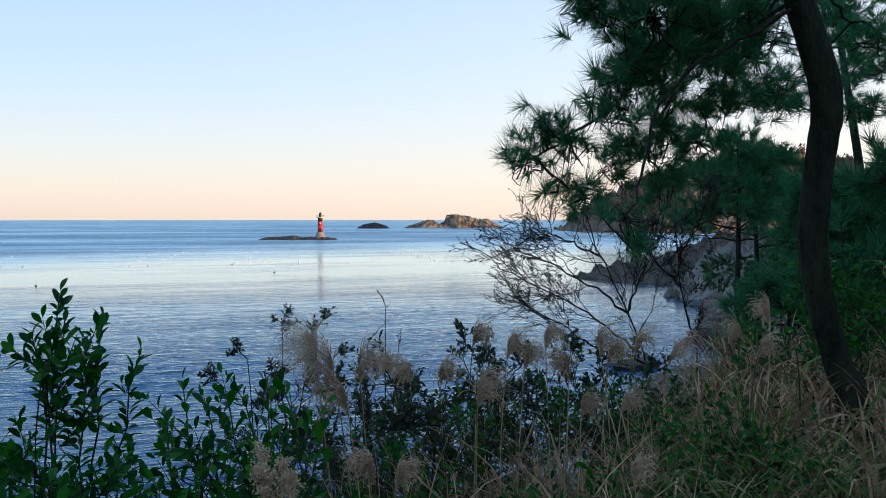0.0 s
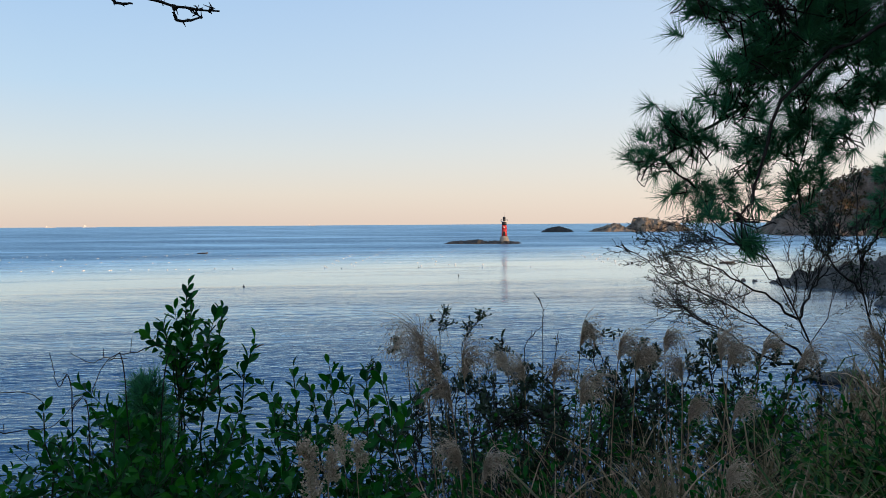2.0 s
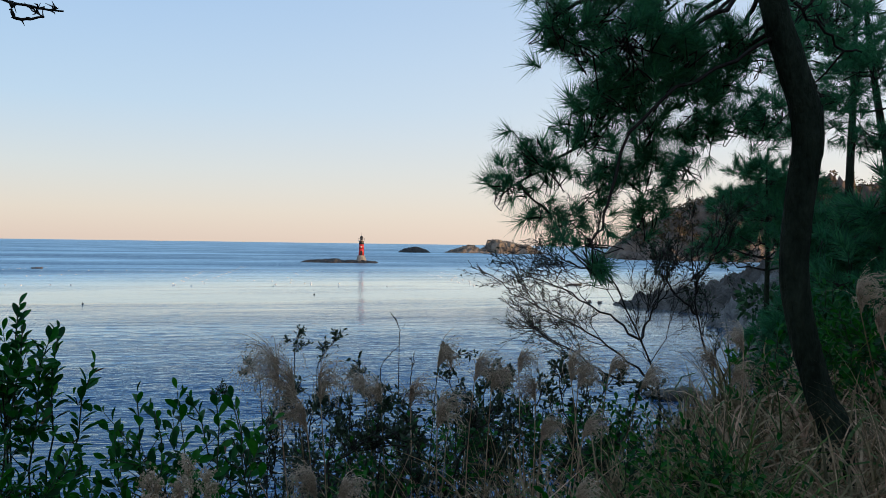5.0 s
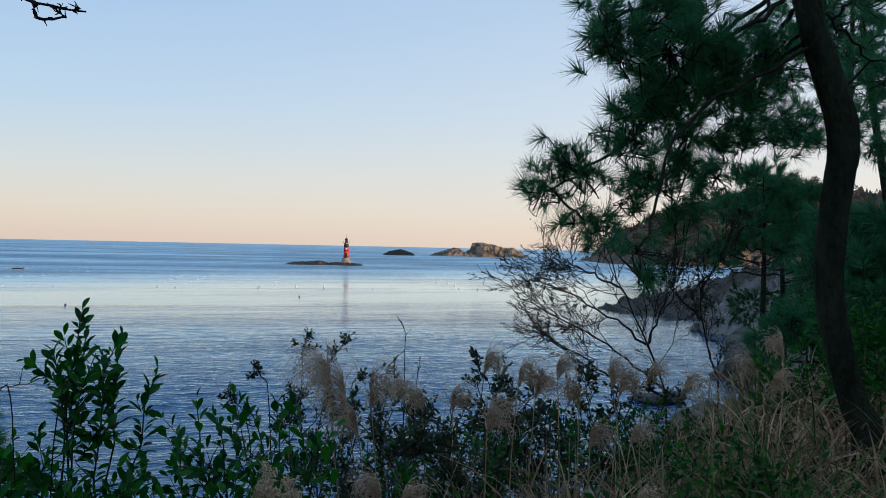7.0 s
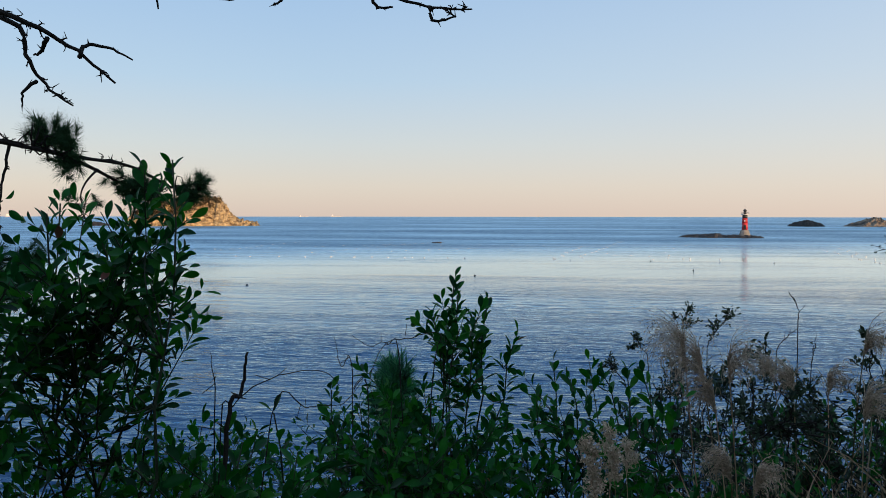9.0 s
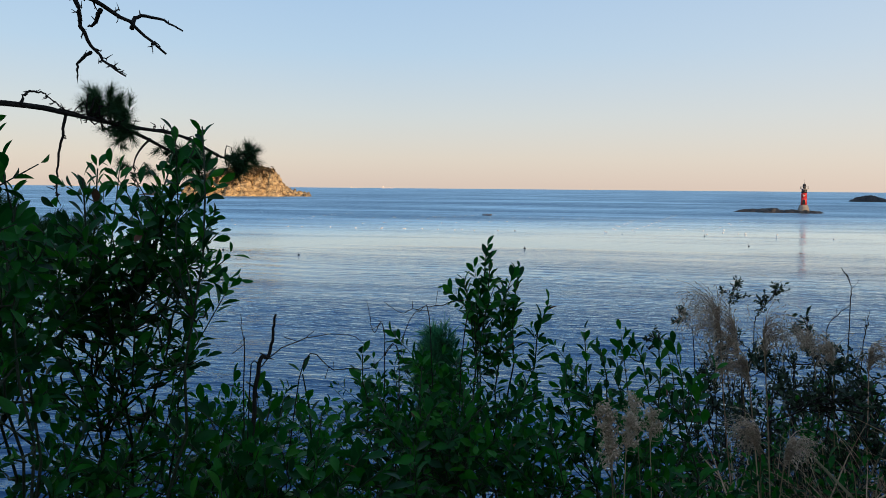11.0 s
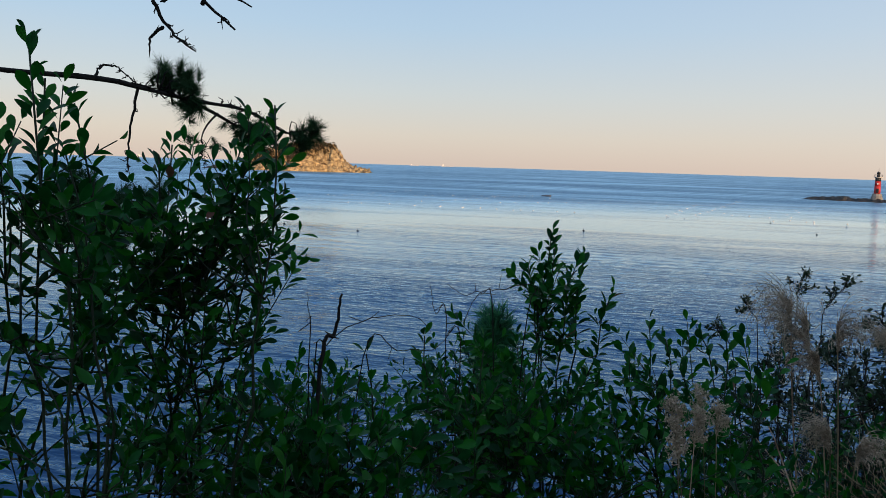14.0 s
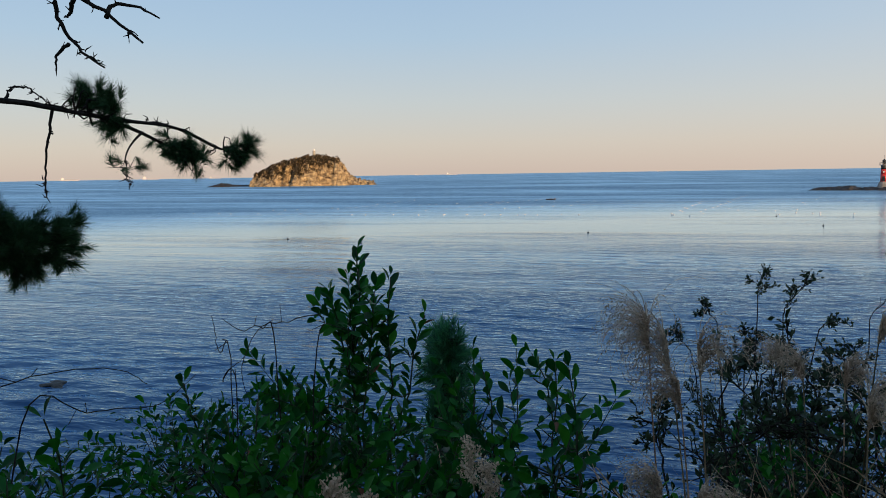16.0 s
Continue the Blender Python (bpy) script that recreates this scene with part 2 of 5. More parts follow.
    # mirror strength also scaled by hand: up on calm water, down far out
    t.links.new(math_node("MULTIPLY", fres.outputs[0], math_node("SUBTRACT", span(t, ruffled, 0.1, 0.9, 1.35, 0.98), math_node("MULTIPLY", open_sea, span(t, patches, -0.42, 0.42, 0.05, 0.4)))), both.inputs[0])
    t.links.new(body.outputs[0], both.inputs[1])
    t.links.new(shine.outputs[0], both.inputs[2])
    t.links.new(both.outputs[0], t.nodes["Material Output"].inputs[0])
    return m


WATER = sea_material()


# ---- mesh tools ----
class Soup:
    """Gathers vertices and faces of many small shapes into one mesh, in world metres."""

    def __init__(self):
        self.v, self.f, self.n = [], [], 0

    def add(self, verts, faces):
        verts = np.asarray(verts, float).reshape(-1, 3)
        self.v.append(verts)
        for group in (faces if isinstance(faces, list) else [faces]):
            self.f.append(np.asarray(group, int) + self.n)
        self.n += len(verts)
        return self

    def tube(self, pts, radii, sides=6, cap=True):
        pts = np.asarray(pts, float)
        radii = np.broadcast_to(np.asarray(radii, float), (len(pts),))
        ways = np.gradient(pts, axis=0)
        ways /= np.linalg.norm(ways, axis=1)[:, None] + 1e-9
        ref = np.array([0, 0, 1.0]) if abs(ways[:, 2]).mean() < 0.8 else np.array([1.0, 0, 0])
        a = np.cross(ways, ref)
        a /= np.linalg.norm(a, axis=1)[:, None] + 1e-9
        b = np.cross(ways, a)
        ang = np.linspace(0, 2 * np.pi, sides, endpoint=False)
        ring = pts[:, None] + radii[:, None, None] * (np.cos(ang)[None, :, None] * a[:, None] + np.sin(ang)[None, :, None] * b[:, None])
        i = np.arange(len(pts) - 1)[:, None] * sides
        j = np.arange(sides)[None]
        k = (j + 1) % sides
        quads = np.stack([i + j, i + k, i + sides + k, i + sides + j], -1).reshape(-1, 4)
        faces = [quads]
        if cap:
            faces += [np.arange(sides)[None, ::-1], np.arange(sides)[None] + (len(pts) - 1) * sides]
        return self.add(ring, faces)

    def stamp(self, tv, tf, turns, places, sizes=1.0):
        """Copies of a small shape: turns (K,3,3), places (K,3), sizes (K,) or one."""
        places = np.asarray(places, float)
        sizes = np.broadcast_to(np.asarray(sizes, float), (len(places),))
        verts = np.einsum("kij,nj->kni", turns, tv) * sizes[:, None, None] + places[:, None]
        off = (np.arange(len(places)) * len(tv))[:, None, None]
        return self.add(verts, [(np.asarray(g)[None] + off).reshape(-1, np.asarray(g).shape[1]) for g in tf])

    def ribbons(self, pts, width, side):
        """Thin blades: pts (K,n,3), width (K,n), side (K,3) or (K,n,3)."""
        pts = np.asarray(pts, float)
        k, n, _ = pts.shape
        side = np.broadcast_to(side[:, None] if side.ndim == 2 else side, pts.shape)
        verts = np.stack([pts - side * width[..., None] / 2, pts + side * width[..., None] / 2], 2)
        i = np.arange(n - 1) * 2
        quads = np.stack([i, i + 1, i + 3, i + 2], -1)
        return self.add(verts, (quads[None] + (np.arange(k) * 2 * n)[:, None, None]).reshape(-1, 4))

    def mesh(self, name, material, smooth=True, origin=(0, 0, 0)):
        me = bpy.data.meshes.new(name)
        v = np.concatenate(self.v) - np.asarray(origin, float)
        sizes = np.concatenate([np.full(len(g), g.shape[1]) for g in self.f])
        loops = np.concatenate([g.ravel() for g in self.f])
        me.vertices.add(len(v))
        me.vertices.foreach_set("co", v.astype(np.float32).ravel())
        me.loops.add(len(loops))
        me.loops.foreach_set("vertex_index", loops.astype(np.int32))
        me.polygons.add(len(sizes))
        me.polygons.foreach_set("loop_start", np.concatenate([[0], np.cumsum(sizes)[:-1]]).astype(np.int32))
        me.polygons.foreach_set("use_smooth", np.full(len(sizes), smooth))
        me.update(calc_edges=True)
        me.materials.append(material)
        return me


def thing(name, place, label, category, group="", kind=""):
    ob = new(name)
    ob.location = place
    ob.empty_display_size = 0.1
    return tagged(ob, label, category, group, kind)


def origin_of(ob):
    o = Vector((0, 0, 0))
    while ob:
        o += ob.location
        ob = ob.parent
    return o


def part(name, soup, material, parent, label="", smooth=True, kind=""):
    ob = new(name, soup.mesh(name, material, smooth, origin_of(parent)))
    ob.parent = parent
    return tagged(ob, label, kind=kind)


def unit(v):
    v = np.asarray(v, float)
    return v / (np.linalg.norm(v, axis=-1, keepdims=True) + 1e-9)


def turns_for(ways, ups):
    """Rotations whose y axis is the way and whose z axis leans to up."""
    y = unit(ways)
    x = unit(np.cross(y, ups))
    return np.stack([x, y, np.cross(x, y)], -1)


def arc(a, b, lift=(0, 0, 0), n=8):
    """A curve from a to b that bulges by lift in the middle."""
    a, b, lift = (np.asarray(q, float) for q in (a, b, lift))
    s = np.linspace(0, 1, n)[:, None]
    return a + (b - a) * s + lift * (4 * s * (1 - s))


def wobble(pts, amount, rng):
    pts = np.array(pts, float)
    pts[1:-1] += rng.normal(0, amount, pts[1:-1].shape)
    return pts


def curve_through(points, n=24):
    """A smooth line through a few points (Catmull-Rom)."""
    p = np.asarray(points, float)
    p = np.concatenate([[2 * p[0] - p[1]], p, [2 * p[-1] - p[-2]]])
    out = []
    for s in np.linspace(0, len(p) - 3 - 1e-6, n):
        i, u = int(s), s - int(s)
        a, b, c, d = p[i:i + 4]
        out.append(0.5 * (2 * b + (c - a) * u + (2 * a - 5 * b + 4 * c - d) * u * u + (3 * b - a - 3 * c + d) * u ** 3))
    return np.array(out)


def fbm(x, y, scale, octaves=4, seed=0.0):
    """Smooth noise over arrays of places, about -1 to 1."""
    out = np.zeros(np.broadcast(x, y).shape)
    flat_x, flat_y = (np.broadcast_to(q, out.shape).ravel() for q in (x, y))
    vals = [noise.fractal((a / scale, b / scale, seed), 0.9, 2.1, octaves) for a, b in zip(flat_x, flat_y)]
    return np.array(vals).reshape(out.shape)


# leaf with a folded midrib and a bent tip, one metre long before scaling
def leaf_shape(width=0.44, fold=0.09, bend=0.12, rows=((0, 0.06), (0.16, 0.38), (0.36, 0.8), (0.56, 1.0), (0.76, 0.88), (0.91, 0.46), (1.0, 0.0))):
    v, f = [], []
    for s, w in rows:
        z = -bend * s * s
        v += [(-w * width / 2, s, z + fold * w), (0, s, z), (w * width / 2, s, z + fold * w)]
    for i in range(len(rows) - 1):
        a = 3 * i
        f += [(a, a + 1, a + 4, a + 3), (a + 1, a + 2, a + 5, a + 4)]
    return np.array(v), [np.array(f)]


LEAF_V, LEAF_F = leaf_shape()
PLAIN_V, PLAIN_F = leaf_shape(rows=((0, 0.06), (0.3, 0.7), (0.56, 1.0), (0.85, 0.66), (1.0, 0.0)))
SMALL_V, SMALL_F = leaf_shape(0.5, 0.06, 0.05, ((0, 0.05), (0.5, 1.0), (1.0, 0.0)))


CARD_V, CARD_F = np.array([(0, 0, 0), (0.28, 0.5, 0.08), (0, 1, 0), (-0.28, 0.5, 0.08)]), [np.array([(0, 1, 2, 3)])]


def tuft_shape(rng, count=80, length=0.1, shoot=0.11, width=0.0022, spread=1.0):
    """A pine shoot along +y with needles all round it."""
    s = rng.uniform(0, 1, count)
    ang = rng.uniform(0, 2 * np.pi, count)
    out = np.radians(rng.uniform(22, 68, count)) * (1.1 - 0.5 * s) * spread
    way = np.stack([np.sin(out) * np.cos(ang), np.cos(out), np.sin(out) * np.sin(ang)], -1)
    base = np.stack([0 * s, s * shoot, 0 * s], -1)
    ln = length * rng.uniform(0.7, 1.1, count)[:, None]
    side = unit(np.cross(way, rng.normal(0, 1, (count, 3))))
    v = np.stack([base - side * width * 0.65, base + side * width * 0.65, base + way * ln], 1).reshape(-1, 3)
    return v, [np.arange(count * 3).reshape(-1, 3)]


tuft_rng = np.random.default_rng(5)
TUFTS = [tuft_shape(tuft_rng, 70, 0.105, 0.05, 0.0025, 1.25) for _ in range(6)]
TUFTS_OLD = [tuft_shape(tuft_rng, 110, 0.125, 0.10, 0.0034) for _ in range(4)]
TUFTS_FAR = [tuft_shape(tuft_rng, 46, 0.13, 0.14, 0.006) for _ in range(4)]


# ---- ground and sea ----
COAST_X = [-260, -80, -38, -25, -20, -11, -5, 0, 3, 10, 16, 24, 32, 38, 47, 70, 120, 260]
COAST_Y = [-140, -25, 5, 9, 10, 13, 14, 16, 20, 34, 50, 70, 92, 108, 128, 150, 180, 260]
EDGE_X = [-260, -80, -38, -10, -2, -1, 0, 0.8, 1.5, 2.2, 4, 11, 18, 25, 36, 46, 62, 110, 260]
EDGE_Y = [-200, -60, -18, -3, 0.5, 0.9, 1.5, 2.8, 4.4, 5.2, 6.2, 12, 20, 31, 52, 74, 108, 140, 200]


def ground(x, y, rough=True):
    """Height of the land: a ledge at the path, a bluff down to the sea, a wooded hill rising inland."""
    x, y = np.asarray(x, float), np.asarray(y, float)
    c, e = np.interp(x, COAST_X, COAST_Y), np.interp(x, EDGE_X, EDGE_Y)
    top = np.interp(x, [-3, 0.2, 1.0, 1.7, 4, 30, 260], [8.4, 8.45, 8.7, 8.95, 8.75, 8.7, 8.7])
    u = (y - e) / (c - e)
    down = np.where(u < 1, top * (1 - np.clip(u, 0, 1) ** 1.35), -0.35 * (y - c))
    # behind the path this rise is unseen; its height keeps sun off the ledge
    g = np.clip(e - y - 3.5, 0, None)
    up = 22 * (1 - np.exp(-g * 0.27 / 22))
    h = np.where(u > 0, down, top + up)
    if rough:
        far = np.clip(np.hypot(x, y - 2) / 40, 0, 1)
        h = h + fbm(x, y, 1.3, 3, 2.0) * 0.07 + fbm(x, y, 14, 4, 5.0) * far * 2.0 + np.abs(fbm(x, y, 5, 3, 9.0)) * far * np.clip(1.2 - np.abs(u - 0.6), 0, 1) * 1.6
    return np.maximum(h, -4)


def ground_at(x, y):
    return float(ground(x, y))


def heightfield(xs, ys, heights):
    s = Soup()
    nx, ny = len(xs), len(ys)
    gx, gy = np.meshgrid(xs, ys, indexing="ij")
    i, j = np.meshgrid(np.arange(nx - 1), np.arange(ny - 1), indexing="ij")
    a = (i * ny + j).ravel()
    s.add(np.stack([gx, gy, heights], -1), np.stack([a, a + ny, a + ny + 1, a + 1], -1))
    return s


g_u = np.linspace(-1, 1, 171)
g_x = 0.5 + 255 * np.sinh(6 * g_u) / np.sinh(6)
g_y = 3.0 + 250 * np.sinh(6 * g_u) / np.sinh(6)
gx, gy = np.meshgrid(g_x, g_y, indexing="ij")
land = new("ground", heightfield(g_x, g_y, ground(gx, gy)).mesh("ground", SOIL))
tagged(land, "coastal bluff of dry turf and pale grey rock", "ground", kind="structure")

# the sea: one sheet to the horizon, with real ripples across the bay
wr = np.random.default_rng(8)
az = np.concatenate([np.linspace(-82, 44, 430), np.linspace(46, 276, 46)[1:-1]])
reach_ = [12.0]
while reach_[-1] < 300:
    reach_.append(reach_[-1] + max(0.155, reach_[-1] / 230))
reach_ = np.array(reach_ + [330, 370, 430, 520, 700, 1000, 1600, 2600, 4990])
sa, sd = np.meshgrid(np.radians(az), reach_)
sx, sy = sd * np.sin(sa), sd * np.cos(sa)
waves = np.zeros_like(sx)
for _ in range(54):
    wl = 0.55 * 6.5 ** wr.uniform(0, 1) ** 1.2
    way_ = radians(-14) + wr.normal(0, 0.34)
    k = 2 * math.pi / wl
    swell = np.sin(k * (sx * math.sin(way_) + sy * math.cos(way_)) + wr.uniform(0, 6.28))
    waves += swell * wl * np.clip(290 / sd * wl / 3.0 - 0.5, 0, 1)
gust = np.zeros_like(sx)
for _ in range(14):
    wl = 18 * 6.0 ** wr.uniform(0, 1)
    way_ = radians(-14) + wr.normal(0, 0.3)
    gust += np.sin(2 * math.pi / wl * (sx * math.sin(way_) * 0.5 + sy * math.cos(way_)) + wr.uniform(0, 6.28)) / 3.7
lively = np.interp(sd, [12, 60, 105, 140, 190, 260, 300, 320], [1.2, 0.72, 0.26, 0.07, 0.08, 0.4, 0.4, 0.0]) * np.clip(1 + 0.6 * gust, 0.15, 2.2)
sea_z = waves * 0.0036 * lively
na = len(az)
si, sj = np.meshgrid(np.arange(len(reach_) - 1) * na, np.arange(na), indexing="ij")
sk = (sj + 1) % na
sea_soup = Soup().add(np.stack([sx, sy, sea_z], -1), [np.stack([si + sk, si + na + sk, si + na + sj, si + sj], -1).reshape(-1, 4), np.arange(na)[None, ::-1]])
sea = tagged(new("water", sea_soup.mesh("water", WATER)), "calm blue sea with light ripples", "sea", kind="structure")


# ---- islands and headlands ----
def island(name, centre, turn, half, depth, profile, material, label, category="island", seed=0.0, rough=0.25, nu=110, nv=46, steep=3.0, kind="", crags=0.0):
    """A rock island: its skyline along its own x axis, rounded across, broken by ridges."""
    top = thing(name, (*centre, 0), label, category, kind=kind)
    us, vs = np.linspace(-1, 1, nu), np.linspace(-1, 1, nv)
    u, v = np.meshgrid(us, vs, indexing="ij")
    h = np.interp(u, [p[0] for p in profile], [p[1] for p in profile])
    reach = 0.62 + 0.38 * np.clip(h / max(p[1] for p in profile), 0, 1) ** 0.6
    reach = reach * (1 + 0.22 * fbm(u * half, v * depth, half * 0.3, 3, seed + 3))
    h = h * np.clip(1 - np.abs(v / reach) ** steep, -0.3, 1)
    lx, ly = u * half, v * depth
    crack = np.abs(fbm(lx, ly, half * 0.22, 5, seed))
    h = h * (1 - rough * crack * 1.6) + fbm(lx, ly, half * 0.06, 3, seed + 7) * rough * (0.12 if half > 30 else 0.4) * np.abs(h).max()
    if crags:
        # fractured blocks: ledges of uneven height and clefts between them
        ledge = crags * 1.7 * (1 + 0.5 * fbm(lx, ly, 17, 2, seed + 5))
        step = h / ledge + fbm(lx, ly, 9, 3, seed + 11) * 0.8
        block = (np.floor(step) + np.clip((step - np.floor(step)) * 2.6, 0, 1)) * ledge
        h = np.where(h > 1, 0.4 * h + 0.6 * (block - fbm(lx, ly, 9, 3, seed + 11) * 0.8 * ledge), h) - crags * np.clip(np.abs(fbm(lx, ly, 5, 4, seed + 19)) * 1.6 - 0.1, 0, 1) * np.clip(h / 6, 0, 1)
    edge = np.maximum(np.abs(u), np.abs(v))
    h = np.where(edge > 0.985, -2.0, h) - 0.25
    c, s = math.cos(radians(turn)), math.sin(radians(turn))
    soup = heightfield(us, vs, h)
    soup.v[0] = np.stack([centre[0] + (lx * c - ly * s).ravel(), centre[1] + (lx * s + ly * c).ravel(), h.ravel()], -1)
    part("rock", soup, material, top)

    def place(pu, pv):
        i, j = int(round((pu + 1) / 2 * (nu - 1))), int(round((pv + 1) / 2 * (nv - 1)))
        x, y = pu * half, pv * depth
        return np.array([centre[0] + x * c - y * s, centre[1] + x * s + y * c, h[i, j]])
    return top, place


def foliage_cloud(soup, centre, size, count, card, rng):
    """Loose leaf sprays filling an uneven crown."""
    way = unit(rng.normal(0, 1, (count, 3)))
    lump = 0.75 + 0.25 * np.sin(way[:, 0] * 5 + centre[0]) * np.cos(way[:, 1] * 4 + centre[1] * 2)
    at_ = centre + way * size * (rng.uniform(0.35, 1.0, count) ** 0.5 * lump)[:, None]
    soup.stamp(CARD_V, CARD_F, turns_for(unit(way + rng.normal(0, 0.7, (count, 3))), rng.normal(0, 1, (count, 3))), at_, card * rng.uniform(0.6, 1.3, count))


rng = np.random.default_rng(11)
reef, _ = island("lighthouse_reef", (-67.5, 384), 0, 18, 9, [(-1, 0.5), (-0.85, 1.3), (-0.5, 1.7), (-0.2, 2.0), (-0.08, 2.5), (-0.02, 1.4), (0.3, 1.5), (0.55, 1.6), (0.8, 1.3), (1, 0.4)], ROCK_DARK, "low dark rock reef awash in the sea", "reef", 3.0, 0.5)
islet, _ = island("rock_islet", (-69, 816), 0, 16, 9, [(-1, 0.8), (-0.6, 4.2), (-0.2, 5.6), (0.1, 6.4), (0.5, 4.4), (0.8, 3.0), (1, 0.5)], ROCK_DARK, "small dark domed rock islet in the sea", "islet", 5.0, 0.35)
isle, _ = island("rocky_island", (12, 850), 0, 52, 26, [(-1, 0.5), (-0.8, 4.5), (-0.55, 8.2), (-0.45, 9.0), (-0.3, 6.5), (-0.2, 6.8), (-0.14, 14.4), (0.1, 15.0), (0.3, 13.0), (0.5, 10.0), (0.66, 10.8), (0.8, 6.0), (0.9, 3.0), (1, 0.4)], ROCK_BROWN, "bare brown-grey rocky island with a flat-topped hump", seed=8.0, rough=0.7, nu=180, nv=60)
RIGHT_OF_BIG = math.degrees(math.atan2(0.72, 0.69))
big, big_at = island("cliff_island", (-571, 553), RIGHT_OF_BIG, 59, 40, [(-1, 1.5), (-0.95, 7), (-0.88, 11), (-0.78, 14), (-0.62, 19), (-0.45, 22), (-0.25, 26), (0, 27.5), (0.25, 26.5), (0.38, 25.5), (0.46, 22), (0.52, 17), (0.60, 10), (0.70, 6.0), (0.86, 3.5), (1, 1.0)], ROCK_OCHRE, "island of ochre cliffs with scrub on top", seed=14.0, rough=0.75, nu=340, nv=120, steep=4.5, crags=2.6)
scrub = Soup()
for _ in range(2500):
    pu, pv = rng.uniform(-0.9, 0.42), rng.uniform(-0.95, 0.4)
    q = big_at(pu, pv)
    if q[2] > 8.5 + 13 * max(0, pu + 0.5) + rng.uniform(-4, 4):
        foliage_cloud(scrub, q + (0, 0, 0.1), rng.uniform(0.9, 2.1) * np.array([1.2, 1.2, 0.8]), 46, 1.2, rng)
part("scrub", scrub, SCRUB, big, "dense olive-brown scrub and low trees", kind="stuff")
skerry, _ = island("low_skerry", (-632, 508), RIGHT_OF_BIG, 26, 8, [(-1, 0.3), (-0.6, 2.6), (-0.45, 4.6), (-0.2, 2.8), (0.2, 1.6), (0.7, 1.4), (1, 0.3)], ROCK_DARK, "low dark skerry beside the cliff island", "reef", 17.0, 0.5, 60, 24)
head, head_at = island("far_headland", (225, 640), 0, 128, 90, [(-1, 2), (-0.95, 8), (-0.88, 18), (-0.78, 28), (-0.62, 38), (-0.42, 50), (-0.1, 58), (0.3, 66), (0.7, 60), (1, 40)], HILL, "steep brown-grey headland rising from the sea", "headland", 21.0, 0.6, 220, 90, 2.0, "structure")
hs = Soup()
for _ in range(1700):
    pu, pv = rng.uniform(-0.9, 0.9), rng.uniform(-0.8, 0.3)
    q = head_at(pu, pv)
    if q[2] > 12:
        foliage_cloud(hs, q + (0, 0, 0.6), rng.uniform(1.2, 3.2) * np.array([1, 1, 0.8]), 22, 2.0, rng)
part("scrub", hs, SCRUB, head, "thin brown scrub", kind="stuff")
shelf, _ = island("rock_shelf", (44, 141), 35, 20, 17, [(-1, 0.4), (-0.8, 1.6), (-0.5, 2.6), (-0.1, 3.6), (0.2, 5.0), (0.5, 6.5), (0.8, 8.5), (1, 9.0)], ROCK_GREY, "grey rock shelf sloping into the bay", "rock", 27.0, 0.45, 80, 50)


def boulder(place, size, seed, label, material=ROCK_GREY):
    bm = bmesh.new()
    bmesh.ops.create_icosphere(bm, subdivisions=3, radius=1)
    for vtx in bm.verts:
        d = 1 + 0.45 * noise.fractal(vtx.co * 0.9 + Vector((seed * 3.1, 0, 0)), 0.8, 2.0, 4)
        vtx.co = Vector((vtx.co.x * size[0] * d, vtx.co.y * size[1] * d, vtx.co.z * size[2] * d))
    me = bpy.data.meshes.new("boulder")
    bm.to_mesh(me)
    bm.free()
    me.materials.append(material)
    ob = new("boulder", me)
    ob.location = place
    return tagged(ob, label, "rock", "shore boulders")


for k in range(26):
    bx = rng.uniform(6, 36)
    by = float(np.interp(bx, COAST_X, COAST_Y)) + rng.uniform(-2.5, 2.0)
    sz = rng.uniform(0.5, 2.2)
    boulder((bx, by, sz * 0.15), (sz * rng.uniform(0.8, 1.6), sz, sz * rng.uniform(0.5, 0.8)), k, "pale grey shore boulder at the water's edge")
boulder((-38.5, 20.3, -0.1), (1.0, 0.6, 0.2), 40.3, "dark rock barely breaking the sea surface", ROCK_DARK)
boulder((12.9, 54.5, 0.0), (1.7, 1.2, 0.6), 41.3, "dark shore boulder standing in the shallows", ROCK_DARK)


# ---- lighthouses ----
def lathe(soup, x, y, rings, sides=24):
    ang = np.linspace(0, 2 * np.pi, sides, endpoint=False)
    v = np.concatenate([np.stack([x + r * np.cos(ang), y + r * np.sin(ang), 0 * ang + z], -1) for z, r in rings])
    i = np.arange(len(rings) - 1)[:, None] * sides
    j = np.arange(sides)[None]
    k = (j + 1) % sides
    return soup.add(v, [np.stack([i + j, i + k, i + sides + k, i + sides + j], -1).reshape(-1, 4), np.arange(sides)[None, ::-1], np.arange(sides)[None] + (len(rings) - 1) * sides])


